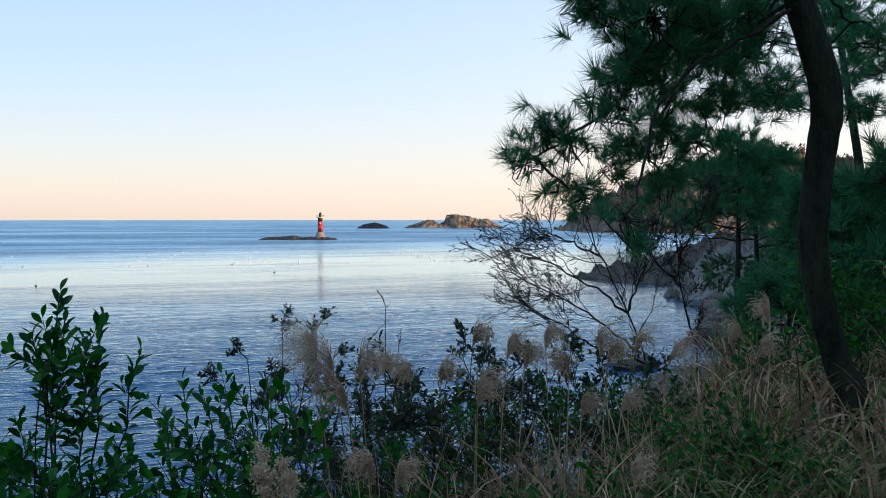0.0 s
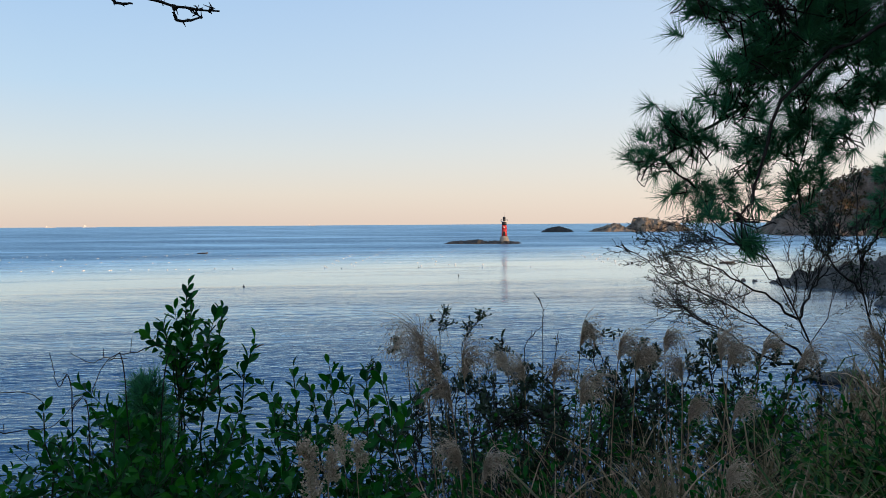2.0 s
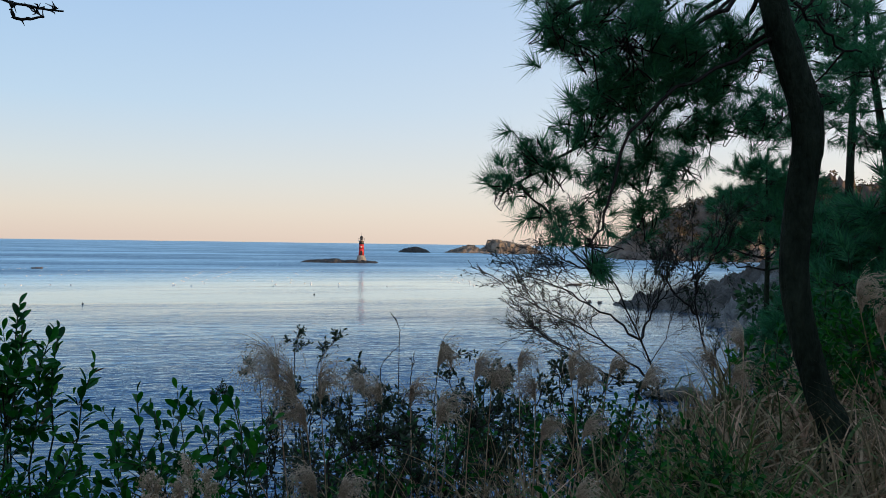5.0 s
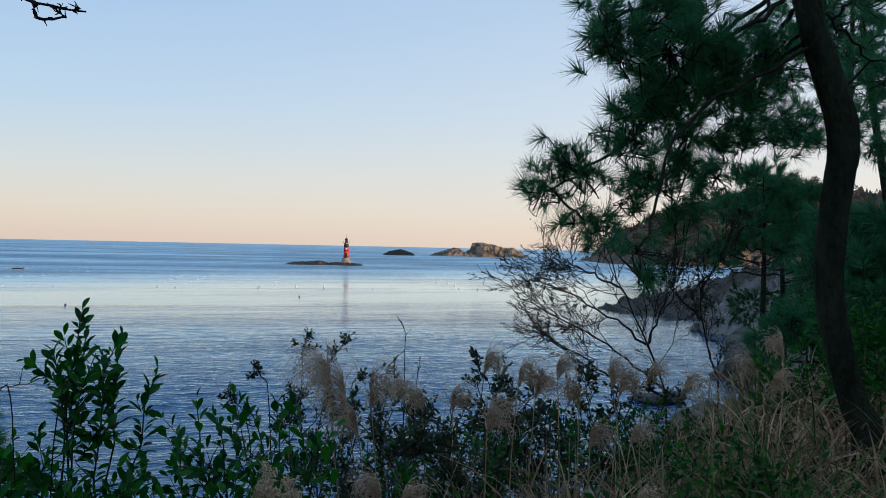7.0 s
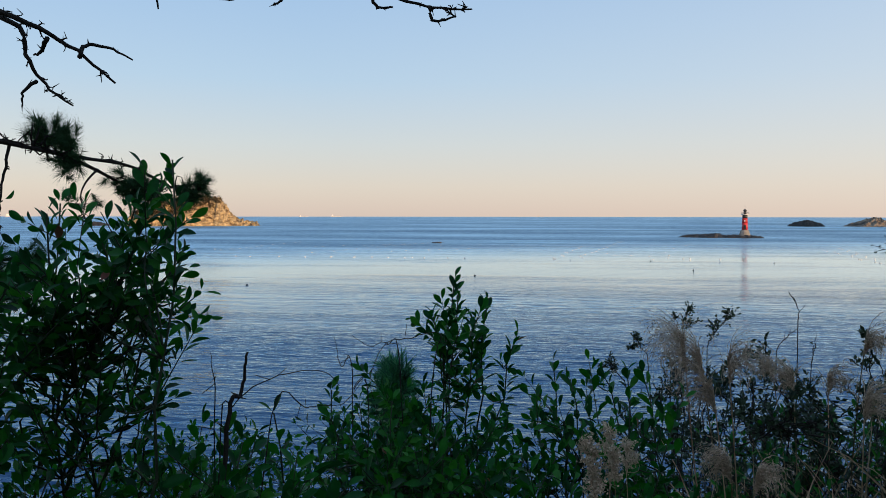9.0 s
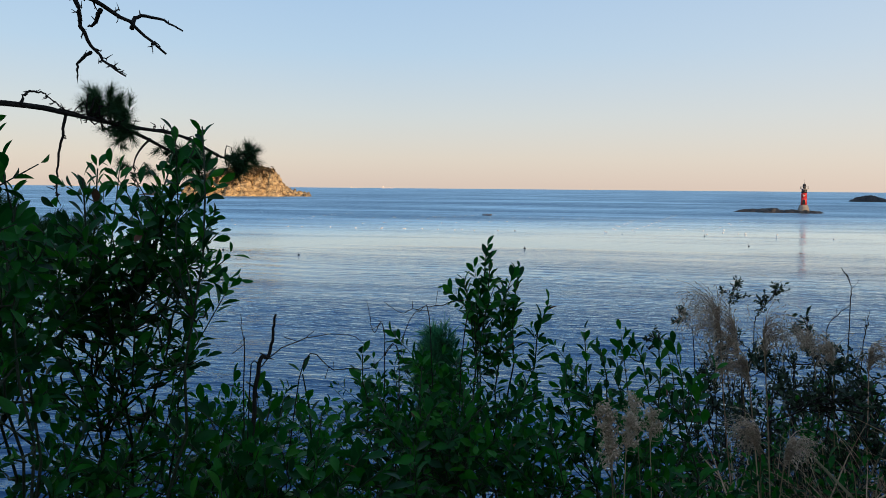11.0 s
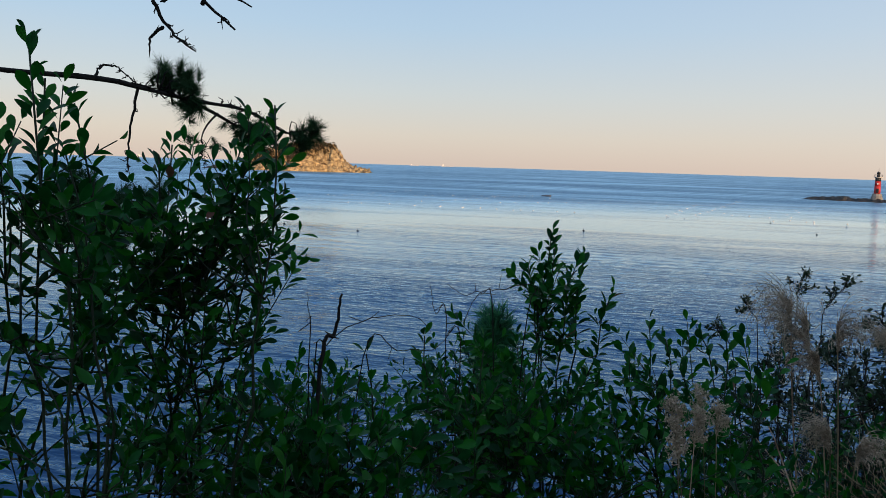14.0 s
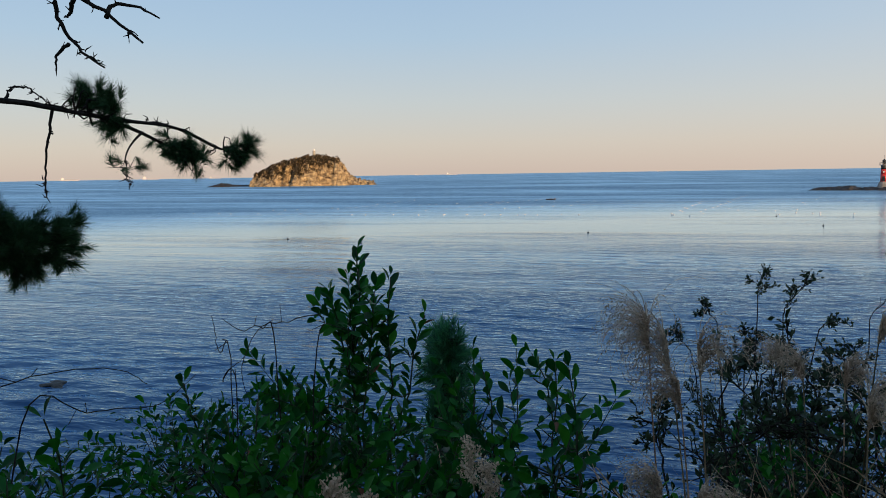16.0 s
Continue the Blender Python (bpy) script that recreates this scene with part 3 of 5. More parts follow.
def lighthouse(x, y, z):
    top = thing("lighthouse", (x, y, z), "red and black banded lighthouse on a grey stone base", "lighthouse")
    part("base", lathe(Soup(), x, y, [(z - 1.2, 2.5), (z + 0.22, 2.45), (z + 2.51, 1.75), (z + 2.67, 1.75), (z + 2.67, 1.3)], 12), STONE, top, "grey concrete plinth with sloping sides", False)
    part("lower_tower", lathe(Soup(), x, y, [(z + 2.62, 1.3), (z + 5.89, 1.2)]), RED, top, "red painted band")
    part("middle_tower", lathe(Soup(), x, y, [(z + 5.89, 1.2), (z + 7.85, 1.13)]), RED, top)
    part("upper_tower", lathe(Soup(), x, y, [(z + 7.85, 1.13), (z + 9.48, 1.08)]), BLACK, top, "black painted band")
    part("gallery", lathe(Soup(), x, y, [(z + 9.32, 1.15), (z + 9.48, 1.75), (z + 9.65, 1.75), (z + 9.65, 0.8)]), WHITE, top, "white projecting gallery")
    rail = Soup()
    for k in range(12):
        a = k * math.pi / 6
        px, py = x + 1.65 * math.cos(a), y + 1.65 * math.sin(a)
        rail.tube([(px, py, z + 9.59), (px, py, z + 10.57)], 0.04, 5)
    ring = [(x + 1.65 * math.cos(a), y + 1.65 * math.sin(a), z + 10.57) for a in np.linspace(0, 2 * math.pi, 25)]
    rail.tube(ring, 0.045, 5, False)
    part("railing", rail, STEEL, top)
    part("lantern", lathe(Soup(), x, y, [(z + 9.59, 0.62), (z + 11.12, 0.62)], 12), BLACK, top, "dark glazed lantern room")
    part("dome", lathe(Soup(), x, y, [(z + 11.12, 0.8), (z + 11.45, 0.68), (z + 11.77, 0.4), (z + 11.94, 0.08)], 16), BLACK, top, "dark domed cap")
    part("mast", Soup().tube([(x, y, z + 11.88), (x, y, z + 13.73)], [0.07, 0.03], 6), STEEL, top)
    part("door", Soup().add(*box_shape((x + 0.2, y - 1.29, z + 3.82), (0.5, 0.1, 1.0))), BLACK, top, "dark entrance door", False)
    part("window", Soup().add(*box_shape((x + 0.15, y - 1.2, z + 6.76), (0.25, 0.1, 0.35))), WHITE, top, "small white framed window", False)


def box_shape(c, half):
    v = [(c[0] + sx * half[0], c[1] + sy * half[1], c[2] + sz * half[2]) for sx in (-1, 1) for sy in (-1, 1) for sz in (-1, 1)]
    return v, np.array([(0, 1, 3, 2), (4, 6, 7, 5), (0, 4, 5, 1), (2, 3, 7, 6), (0, 2, 6, 4), (1, 5, 7, 3)])


lighthouse(-57.4, 383.5, 0.9)

bx_, by_, bz_ = big_at(0.03, -0.1) + (0, 0, 2.0)
beacon = thing("white_beacon", (bx_, by_, bz_), "white lighthouse tower on the cliff island", "lighthouse")
part("tower", lathe(Soup(), bx_, by_, [(bz_ - 7, 2.0), (bz_ + 5.4, 1.25), (bz_ + 5.4, 1.8), (bz_ + 5.8, 1.8)], 16), WHITE, beacon)
part("lantern", lathe(Soup(), bx_, by_, [(bz_ + 5.8, 0.95), (bz_ + 7.2, 0.95), (bz_ + 8.2, 0.2)], 12), WHITE, beacon)


# ---- floats, rafts and ships ----
float_one = thing("mooring_float", (-66.8, 174.5, 0.0), "white plastic mooring float on the water", "buoy", "sea farm floats")
fs = Soup()
lathe(fs, -66.8, 174.5, [(-0.16, 0.07), (-0.1, 0.17), (0.0, 0.21), (0.12, 0.18), (0.19, 0.1), (0.21, 0.05)], 12)
part("float", fs, FLOAT, float_one)
part("eye", Soup().tube([(-66.8, 174.5, 0.2), (-66.8, 174.5, 0.3)], 0.03, 6), STEEL, float_one)
LINES = [((-66.5, 173.1), (-85.8, 248), 11), ((-61.9, 172.4), (-90.7, 308), 16), ((-185, 137.6), (-155, 145.6), 6), ((-178.3, 156.6), (-148, 228), 18), ((-148, 228), (-143, 262), 9), ((-139, 145.8), (-94.5, 165), 9),
         ((-64.2, 204.4), (-33, 181), 8), ((-16.6, 258.3), (-1.7, 189.8), 11), ((-12.8, 272.9), (-1.4, 197.7), 12), ((-46.2, 183.1), (-61.8, 284.5), 7), ((-41.9, 192.9), (-21.9, 182.8), 4), ((-129.8, 237.7), (-99.7, 249.5), 7),
         ((-134.3, 173.6), (-144.4, 246.7), 11), ((-165, 170), (-190, 235), 12), ((-115.5, 157.1), (-85.6, 166.9), 6), ((-120, 190), (-110, 215), 6)]
for (x0, y0), (x1, y1), count in LINES:
    for k in range(count):
        s = (k + rng.uniform(-0.25, 0.25)) / (count - 1)
        copy_thing(float_one, Matrix.Translation((x0 + (x1 - x0) * s + rng.normal(0, 0.5), y0 + (y1 - y0) * s + rng.normal(0, 1.2), rng.uniform(-0.06, 0.02))) @ Matrix.Rotation(rng.uniform(-0.2, 0.2), 4, "X"))
for fx, fy in ((-45.5, 176), (-80.0, 87.6), (-96, 88), (2.5, 190), (-31, 150), (-60, 120)):
    flag = thing("marker_float", (fx, fy, 0.0), "dark marker float with a short pole", "buoy", "marker floats")
    part("float", lathe(Soup(), fx, fy, [(-0.15, 0.08), (0.0, 0.19), (0.11, 0.13), (0.13, 0.05)], 10), BLACK, flag)
    part("pole", Soup().tube([(fx, fy, 0.1), (fx, fy, 0.4)], 0.03, 6), BLACK, flag)


def boat(x, y, turn, length, label):
    top = thing("small_boat", (x, y, 0), label, "boat", "moored work boats")
    c, s = math.cos(turn), math.sin(turn)
    hull, rows = Soup(), []
    for k in range(9):
        q = k / 8 * 2 - 1
        w = length * 0.16 * (1 - max(0, q) ** 3 * 0.95)
        rise = 0.36 + 0.2 * max(0, q) ** 2
        rows.append([(q * length / 2, -w, rise), (q * length / 2, -w * 0.7, -0.2), (q * length / 2, w * 0.7, -0.2), (q * length / 2, w, rise)])
    v = np.array(rows).reshape(-1, 3)
    v = np.stack([x + v[:, 0] * c - v[:, 1] * s, y + v[:, 0] * s + v[:, 1] * c, v[:, 2]], -1)
    f = [(4 * i + j, 4 * i + 4 + j, 4 * i + 5 + j, 4 * i + 1 + j) for i in range(8) for j in range(3)] + [(4 * i + 3, 4 * i + 7, 4 * i + 4, 4 * i) for i in range(8)]
    hull.add(v, [np.array(f), np.array([(0, 1, 2, 3), (32, 35, 34, 33)])])
    part("hull", hull, BLACK, top, smooth=False)
    part("thwart", Soup().add(*box_shape((x, y, 0.42), (0.25, 0.25, 0.05))), STONE, top, "pale thwart", False)


boat(23, 203, 0.1, 3.6, "dark low work boat moored in the bay")
boat(-141.7, 252.7, 0.3, 3.4, "dark low work boat among the floats")

# distance haze is put into this hull colour
HAZY = surface("hazy_ship_paint", (0.42, 0.42, 0.44), (0.6, 0.58, 0.58), 0.05, 0.5, 0.8, 0.0, 0.01)


def ship(azimuth, dist, length, label):
    x, y = dist * math.sin(radians(azimuth)), dist * math.cos(radians(azimuth))
    top = thing("cargo_ship", (x, y, 0), label, "ship", "ships on the horizon")
    rx, ry = math.cos(radians(azimuth)), -math.sin(radians(azimuth))

    def block(name, a, b, z0, z1, m, d):
        s = Soup()
        v = [(x + rx * u + math.sin(radians(azimuth)) * w, y + ry * u + math.cos(radians(azimuth)) * w, z) for u in (a, b) for w in (-d, d) for z in (z0, z1)]
        part(name, s.add(v, box_shape((0, 0, 0), (1, 1, 1))[1]), m, top, smooth=False)
    block("hull", -length / 2, length / 2, -1, length * 0.055, HAZY, length * 0.07)
    block("bow", length / 2, length * 0.56, length * 0.02, length * 0.075, HAZY, length * 0.03)
    block("deckhouse", -length * 0.42, -length * 0.28, length * 0.05, length * 0.16, WHITE, length * 0.06)
    block("funnel", -length * 0.36, -length * 0.33, length * 0.16, length * 0.2, HAZY, length * 0.02)
    block("mast", length * 0.2, length * 0.21, length * 0.05, length * 0.14, HAZY, length * 0.005)


for az, ln in ((-36.3, 64), (-38.6, 44), (-44.5, 60), (-61.5, 80), (-56.6, 80), (-52.5, 60), (-46, 40), (-22, 40), (-16.5, 30)):
    ship(az, 4700 - abs(az) * 8, ln, "pale hazy cargo ship on the horizon")


# ---- woods on the hill ----
def woods(name, spots, material, label, crown=(1.6, 2.6), card=0.8, count=90):
    s, tr = Soup(), Soup()
    for x, y, hgt in spots:
        z = ground_at(x, y)
        tr.tube(wobble(arc((x, y, z - 0.4), (x + rng.normal(0, 0.4), y + rng.normal(0, 0.4), z + hgt * 0.8), n=5), 0.08, rng), np.linspace(0.16, 0.06, 5), 6)
        for _ in range(4):
            c = np.array([x + rng.normal(0, 0.9), y + rng.normal(0, 0.9), z + hgt * rng.uniform(0.5, 1.0)])
            foliage_cloud(s, c, rng.uniform(*crown) * np.array([1, 1, 0.6]), count // 4 * 2, card, rng)
    top = thing(name, (spots[0][0], spots[0][1], ground_at(*spots[0][:2])), label, "trees", kind="stuff")
    part("trunks", tr, BARK, top, kind="stuff")
    part("crowns", s, material, top, kind="stuff")


def scatter(count, xr, gr, hr):
    out = []
    for _ in range(count):
        x = rng.uniform(*xr)
        y = float(np.interp(x, EDGE_X, EDGE_Y)) - rng.uniform(*gr)
        out.append((x, y, rng.uniform(*hr)))
    return out


def bank_spots(count, xr, ur, hr):
    """Places down the slope between the top of the bluff and the sea."""
    out = []
    for _ in range(count):
        x, u = rng.uniform(*xr), rng.uniform(*ur)
        e, c = np.interp(x, EDGE_X, EDGE_Y), np.interp(x, COAST_X, COAST_Y)
        out.append((x, float(e + u * (c - e)), rng.uniform(*hr)))
    return out


woods("hill_pine_woods", scatter(190, (24, 130), (2, 50), (4, 7)), WOODS, "dark green pine woods on the hillside", (1.4, 2.4), 0.8, 300)
woods("hill_autumn_woods", scatter(60, (34, 110), (2, 30), (4, 7)), AUTUMN, "brown autumn trees high on the hillside", (1.1, 1.9), 0.6, 300)
woods("bank_woods", scatter(40, (9, 26), (1, 14), (3, 5.5)) + bank_spots(60, (8, 50), (0.05, 0.6), (2.5, 4.5)), WOODS, "dark pine woods above the bay", (0.8, 1.5), 0.18, 720)
# never in view; added inland to close off sky and sun behind the ledge
woods("rear_woods", scatter(60, (-60, 60), (38, 62), (4, 6)), WOODS, "unseen dark woods added behind the path", (1.8, 2.8), 1.2, 70)
cliff, _ = island("pale_cliff", (42, 106), 30, 13, 8, [(-1, 0.5), (-0.8, 3), (-0.5, 6), (-0.2, 7.5), (0.2, 7.0), (0.6, 8.5), (0.9, 6), (1, 3)], PALE, "pale fractured rock face above the water", "rock", 31.0, 0.5, 70, 40, 4.0)


# ---- pines ----
def branch_with_tufts(tree, path, radius, spots, rng, tufts=TUFTS, per=3, size=1.0, droop=0.0, bark=TWIG, leafage=None):
    """One limb with its twigs, and under it the needle shoots at the twig ends."""
    wood, green = Soup(), Soup()
    path = np.asarray(path, float)
    wood.tube(path, np.linspace(radius, radius * 0.35, len(path)), 7)
    for spot in np.atleast_2d(spots):
        near = path[max(1, np.argmin(np.linalg.norm(path - spot, axis=1) + 0.25 * np.linspace(1, 0, len(path))) - 1)]
        tw = arc(near, spot, rng.normal(0, 0.05, 3) + (0, 0, -0.10 * droop), 6)
        wood.tube(wobble(tw, 0.008, rng), np.linspace(radius * (0.35 if radius > 0.015 else 0.3), 0.0025, 6), 4)
        end = unit(tw[-1] - tw[-3])
        for k in range(per):
            way = unit(end + rng.normal(0, 0.55, 3) + (0, 0, 0.25))
            base = spot + rng.normal(0, 0.05, 3) * size - way * 0.03
            if k:
                wood.tube(arc(tw[-2], base, n=3), np.linspace(0.004, 0.0025, 3), 3)
            tv, tf = tufts[rng.integers(len(tufts))]
            green.stamp(tv, tf, turns_for(way[None], rng.normal(0, 1, (1, 3))), base[None], size * rng.uniform(0.8, 1.15))
    limb = part("branch", wood, bark, tree)
    part("needles", green, leafage or (NEEDLE_SHADED if tufts is TUFTS_OLD else NEEDLE), limb, "dark green pine needles", False, "stuff")
    return limb


def in_ball(centre, size, count, rng):
    return np.asarray(centre) + unit(rng.normal(0, 1, (count, 3))) * (rng.uniform(0.1, 1, count) ** 0.45)[:, None] * np.asarray(size)


def trunk_mesh(points, radii, sides=14, n=36, seed=0.0):
    """A tapering trunk with plated bark relief."""
    line = curve_through(points, n)
    rad = np.interp(np.linspace(0, 1, n), np.linspace(0, 1, len(radii)), radii)
    s = Soup().tube(line, rad, sides)
    v = s.v[0].reshape(n, sides, 3)
    for i in range(n):
        for j in range(sides):
            d = noise.noise(Vector((j * 0.9, i * 0.35, seed))) * 0.07 + noise.noise(Vector((j * 2.3, i * 1.1, seed + 4))) * 0.05
            v[i, j] += (v[i, j] - line[i]) * d
    s.v[0] = v.reshape(-1, 3)
    return s, line


pr = np.random.default_rng(21)
PX, PY = 1.80, 3.44
pine = thing("pine_tree", (PX, PY, ground_at(PX, PY) - 0.05), "leaning pine tree with furrowed dark bark", "tree", "pines by the path")
pine_trunk, pine_line = trunk_mesh([(1.80, 3.44, 8.75), (1.77, 3.46, 9.22), (1.725, 3.48, 9.345), (1.66, 3.5, 9.585), (1.612, 3.5, 9.825), (1.612, 3.5, 10.06), (1.64, 3.5, 10.305), (1.658, 3.5, 10.45), (1.64, 3.5, 10.60), (1.58, 3.5, 10.78), (1.505, 3.5, 11.02), (1.42, 3.5, 11.5), (1.5, 3.6, 12.6), (1.6, 3.7, 14.0)],
                                     [0.09, 0.066, 0.06, 0.058, 0.06, 0.06, 0.062, 0.065, 0.066, 0.063, 0.057, 0.055, 0.05, 0.03], 18, 70)
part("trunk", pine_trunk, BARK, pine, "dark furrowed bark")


def crown_limb(z0, line, clumps, thick=0.012, per=2, more=1.0):
    """A limb that leaves the trunk at a height, and on it side branches, each ending in a clump of needle shoots: centre, half sizes, shoots."""
    a = pine_line[np.argmin(np.abs(pine_line[:, 2] - z0))]
    spine = wobble(curve_through([a, *line], 18), 0.01, pr)
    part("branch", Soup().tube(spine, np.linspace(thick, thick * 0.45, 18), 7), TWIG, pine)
    for centre, size, count in clumps:
        near = spine[np.argmin(np.linalg.norm(spine - centre, axis=1) + 0.3 * np.linspace(1, 0, 18))]
        bend = pr.normal(0, 0.06, 3) + (0, 0, 0.05)
        path = wobble(arc(near, centre, bend * np.linalg.norm(np.subtract(centre, near)) * 3, 9), 0.008, pr)
        branch_with_tufts(pine, path, 0.0065, in_ball(centre, np.asarray(size) * 0.9, max(3, int(count * more)), pr), pr, per=per, droop=0.5)


# the limb that hangs lowest, out over the water
crown_limb(11.25, [(1.15, 3.65, 10.95), (0.9, 3.75, 10.62), (0.66, 3.76, 10.42), (0.44, 3.75, 10.28)],
           [((0.39, 3.75, 10.25), (0.09, 0.12, 0.09), 9), ((0.49, 3.75, 10.40), (0.11, 0.14, 0.06), 8), ((0.61, 3.75, 10.34), (0.07, 0.12, 0.10), 7), ((0.58, 3.8, 10.15), (0.06, 0.08, 0.04), 4), ((0.68, 3.8, 10.10), (0.08, 0.1, 0.05), 6)])
crown_limb(11.5, [(1.15, 3.2, 11.15), (0.8, 2.95, 10.95), (0.55, 2.86, 10.82)],
           [((0.51, 2.85, 10.80), (0.09, 0.12, 0.05), 9), ((0.66, 3.0, 10.82), (0.12, 0.16, 0.10), 13), ((0.60, 3.1, 10.74), (0.08, 0.1, 0.05), 5), ((0.75, 2.95, 11.0), (0.15, 0.15, 0.08), 8)])
crown_limb(11.15, [(1.2, 3.4, 10.95), (0.95, 3.35, 10.75), (0.74, 3.27, 10.6)],
           [((0.73, 3.25, 10.60), (0.07, 0.14, 0.08), 10), ((0.66, 3.3, 10.50), (0.05, 0.09, 0.04), 5), ((0.75, 3.35, 10.48), (0.06, 0.1, 0.04), 5), ((0.83, 3.3, 10.83), (0.15, 0.2, 0.13), 22), ((0.86, 3.4, 10.64), (0.15, 0.2, 0.13), 22)])
crown_limb(11.3, [(1.3, 3.5, 11.05), (1.1, 3.55, 10.8)],
           [((1.08, 3.5, 10.88), (0.16, 0.24, 0.14), 26), ((1.11, 3.6, 10.68), (0.17, 0.24, 0.13), 26), ((0.98, 3.7, 10.49), (0.12, 0.16, 0.06), 9), ((0.95, 3.5, 11.05), (0.2, 0.25, 0.1), 16)])
crown_limb(11.05, [(1.4, 3.65, 10.98), (1.32, 3.7, 10.8)],
           [((1.33, 3.7, 10.89), (0.14, 0.2, 0.12), 18), ((1.32, 3.7, 10.70), (0.10, 0.18, 0.06), 8), ((1.26, 3.77, 10.55), (0.18, 0.2, 0.04), 13), ((1.49, 3.8, 10.86), (0.08, 0.16, 0.06), 6)])
# twigs that hang below the crown
crown_limb(10.95, [(1.25, 3.75, 10.72), (1.02, 3.82, 10.48), (0.98, 3.85, 10.28)],
           [((0.85, 3.8, 10.36), (0.07, 0.12, 0.11), 10), ((0.81, 3.8, 10.22), (0.06, 0.1, 0.05), 5), ((1.05, 3.9, 10.36), (0.08, 0.14, 0.12), 9), ((1.02, 3.85, 10.15), (0.10, 0.12, 0.04), 8)], 0.010)
crown_limb(11.0, [(1.4, 3.8, 10.78), (1.28, 3.95, 10.5)], [((1.24, 4.0, 10.38), (0.07, 0.14, 0.09), 9), ((1.52, 3.9, 10.62), (0.11, 0.15, 0.04), 8)], 0.010)
crown_limb(10.9, [(1.2, 3.35, 10.72), (0.85, 3.1, 10.45), (0.74, 2.98, 10.15), (0.66, 2.9, 10.0)], [((0.65, 2.89, 9.985), (0.07, 0.06, 0.025), 5)], 0.009)
crown_limb(11.3, [(1.7, 3.9, 11.2), (2.1, 4.2, 11.0)], [((1.9, 3.9, 11.25), (0.35, 0.4, 0.1), 16), ((2.3, 4.3, 10.95), (0.3, 0.4, 0.08), 14), ((1.85, 4.5, 10.72), (0.2, 0.3, 0.06), 8)])
crown_limb(11.5, [(1.9, 4.3, 11.45), (2.4, 5.2, 11.4)], [((2.5, 5.4, 11.47), (0.3, 0.3, 0.08), 20), ((2.78, 5.5, 11.2), (0.28, 0.3, 0.08), 20), ((2.3, 4.9, 11.2), (0.22, 0.3, 0.07), 13)])
crown_limb(11.1, [(1.9, 4.3, 11.0), (2.4, 5.2, 10.95)], [((2.6, 5.4, 10.98), (0.32, 0.3, 0.07), 20), ((2.85, 5.5, 10.72), (0.22, 0.25, 0.06), 14), ((1.85, 4.5, 10.65), (0.15, 0.2, 0.06), 9), ((2.2, 4.8, 10.75), (0.2, 0.25, 0.05), 8)])
crown_limb(12.4, [(1.4, 3.5, 12.4), (1.2, 3.4, 12.3)], [((1.2, 3.5, 12.2), (0.6, 0.6, 0.3), 30), ((1.8, 3.7, 12.6), (0.6, 0.6, 0.4), 26), ((1.6, 3.7, 13.5), (0.5, 0.5, 0.4), 26)])


def small_pine(x, y, height, seed, label, spread=1.0, clumps=9, per=3, z=None, bare=0.32, lean=None, core=0.12):
    r = np.random.default_rng(seed)
    z = ground_at(x, y) - 0.1 if z is None else z
    top = thing("pine_tree", (x, y, z), label, "tree", "pines on the slope")
    lean = r.normal(0, 0.08, 2) * height if lean is None else lean
    tr, line = trunk_mesh([(x, y, z), (x + lean[0] * 0.3, y + lean[1] * 0.3, z + height * 0.35), (x + lean[0] * 0.8, y + lean[1] * 0.6, z + height * 0.7), (x + lean[0], y + lean[1], z + height * 0.98)], [0.02 * height ** 0.7, 0.016 * height ** 0.7, 0.011 * height ** 0.7, 0.008], 10, 24, seed)
    part("trunk", tr, BARK, top)
    for k in range(clumps):
        f = bare + (0.98 - bare) * (k + 0.5) / clumps
        a = line[int(f * (len(line) - 1))]
        ang = k * 2.4 + r.uniform(-0.4, 0.4)
        reach = spread * height * 0.30 * (1.15 - f) + core
        c = a + np.array([math.cos(ang) * reach, math.sin(ang) * reach, 0.12 * height * (1 - f) + 0.05])
        branch_with_tufts(top, wobble(arc(a, c, (0, 0, -0.06), 7), 0.02, r), 0.018, in_ball(c, np.array([0.42, 0.42, 0.16]) * reach + core * 0.67, 9, r), r, TUFTS_FAR, per, 1.15)
    branch_with_tufts(top, line[-4:], 0.014, line[-1] + r.normal(0, 0.04, (3, 3)), r, TUFTS_FAR, per, 1.0)
    return top


for k, (x, y, hgt, sp) in enumerate([(3.4, 6.6, 1.5, 1.1), (4.4, 10.2, 1.9, 1.2), (4.8, 8.6, 1.9, 1.2), (6.4, 12.6, 2.4, 1.2), (5.6, 13.2, 2.2, 1.3), (7.6, 15.5, 2.8, 1.3), (9.5, 19, 4.0, 1.3), (3.35, 5.5, 1.6, 1.2), (4.3, 6.2, 1.9, 1.2)]):
    small_pine(x, y, hgt, 60 + k, "dark green pine tree on the shaded slope", sp, 11, bare=0.12 if y < 6.3 else 0.6 if y < 12 else 0.4)
for k, (x, y, top_z, sp, bare) in enumerate([(4.75, 13.0, 11.5, 0.95, 0.6), (5.7, 14.4, 11.7, 1.0, 0.58), (5.75, 12.6, 15.0, 1.1, 0.62), (6.9, 12.8, 15.6, 1.1, 0.6), (8.8, 15.5, 14.5, 1.1, 0.62)]):
    small_pine(x, y, top_z - ground_at(x, y), 130 + k, "tall dark pine tree with layered branches on the slope", sp, 18, 4, bare=bare)
small_pine(-3.97, 6.5, 8.66 - ground_at(-3.97, 6.5), 90, "young pine tree growing below the ledge", 0.08, 22, 2, lean=(0.0, 0.0), core=0.03)


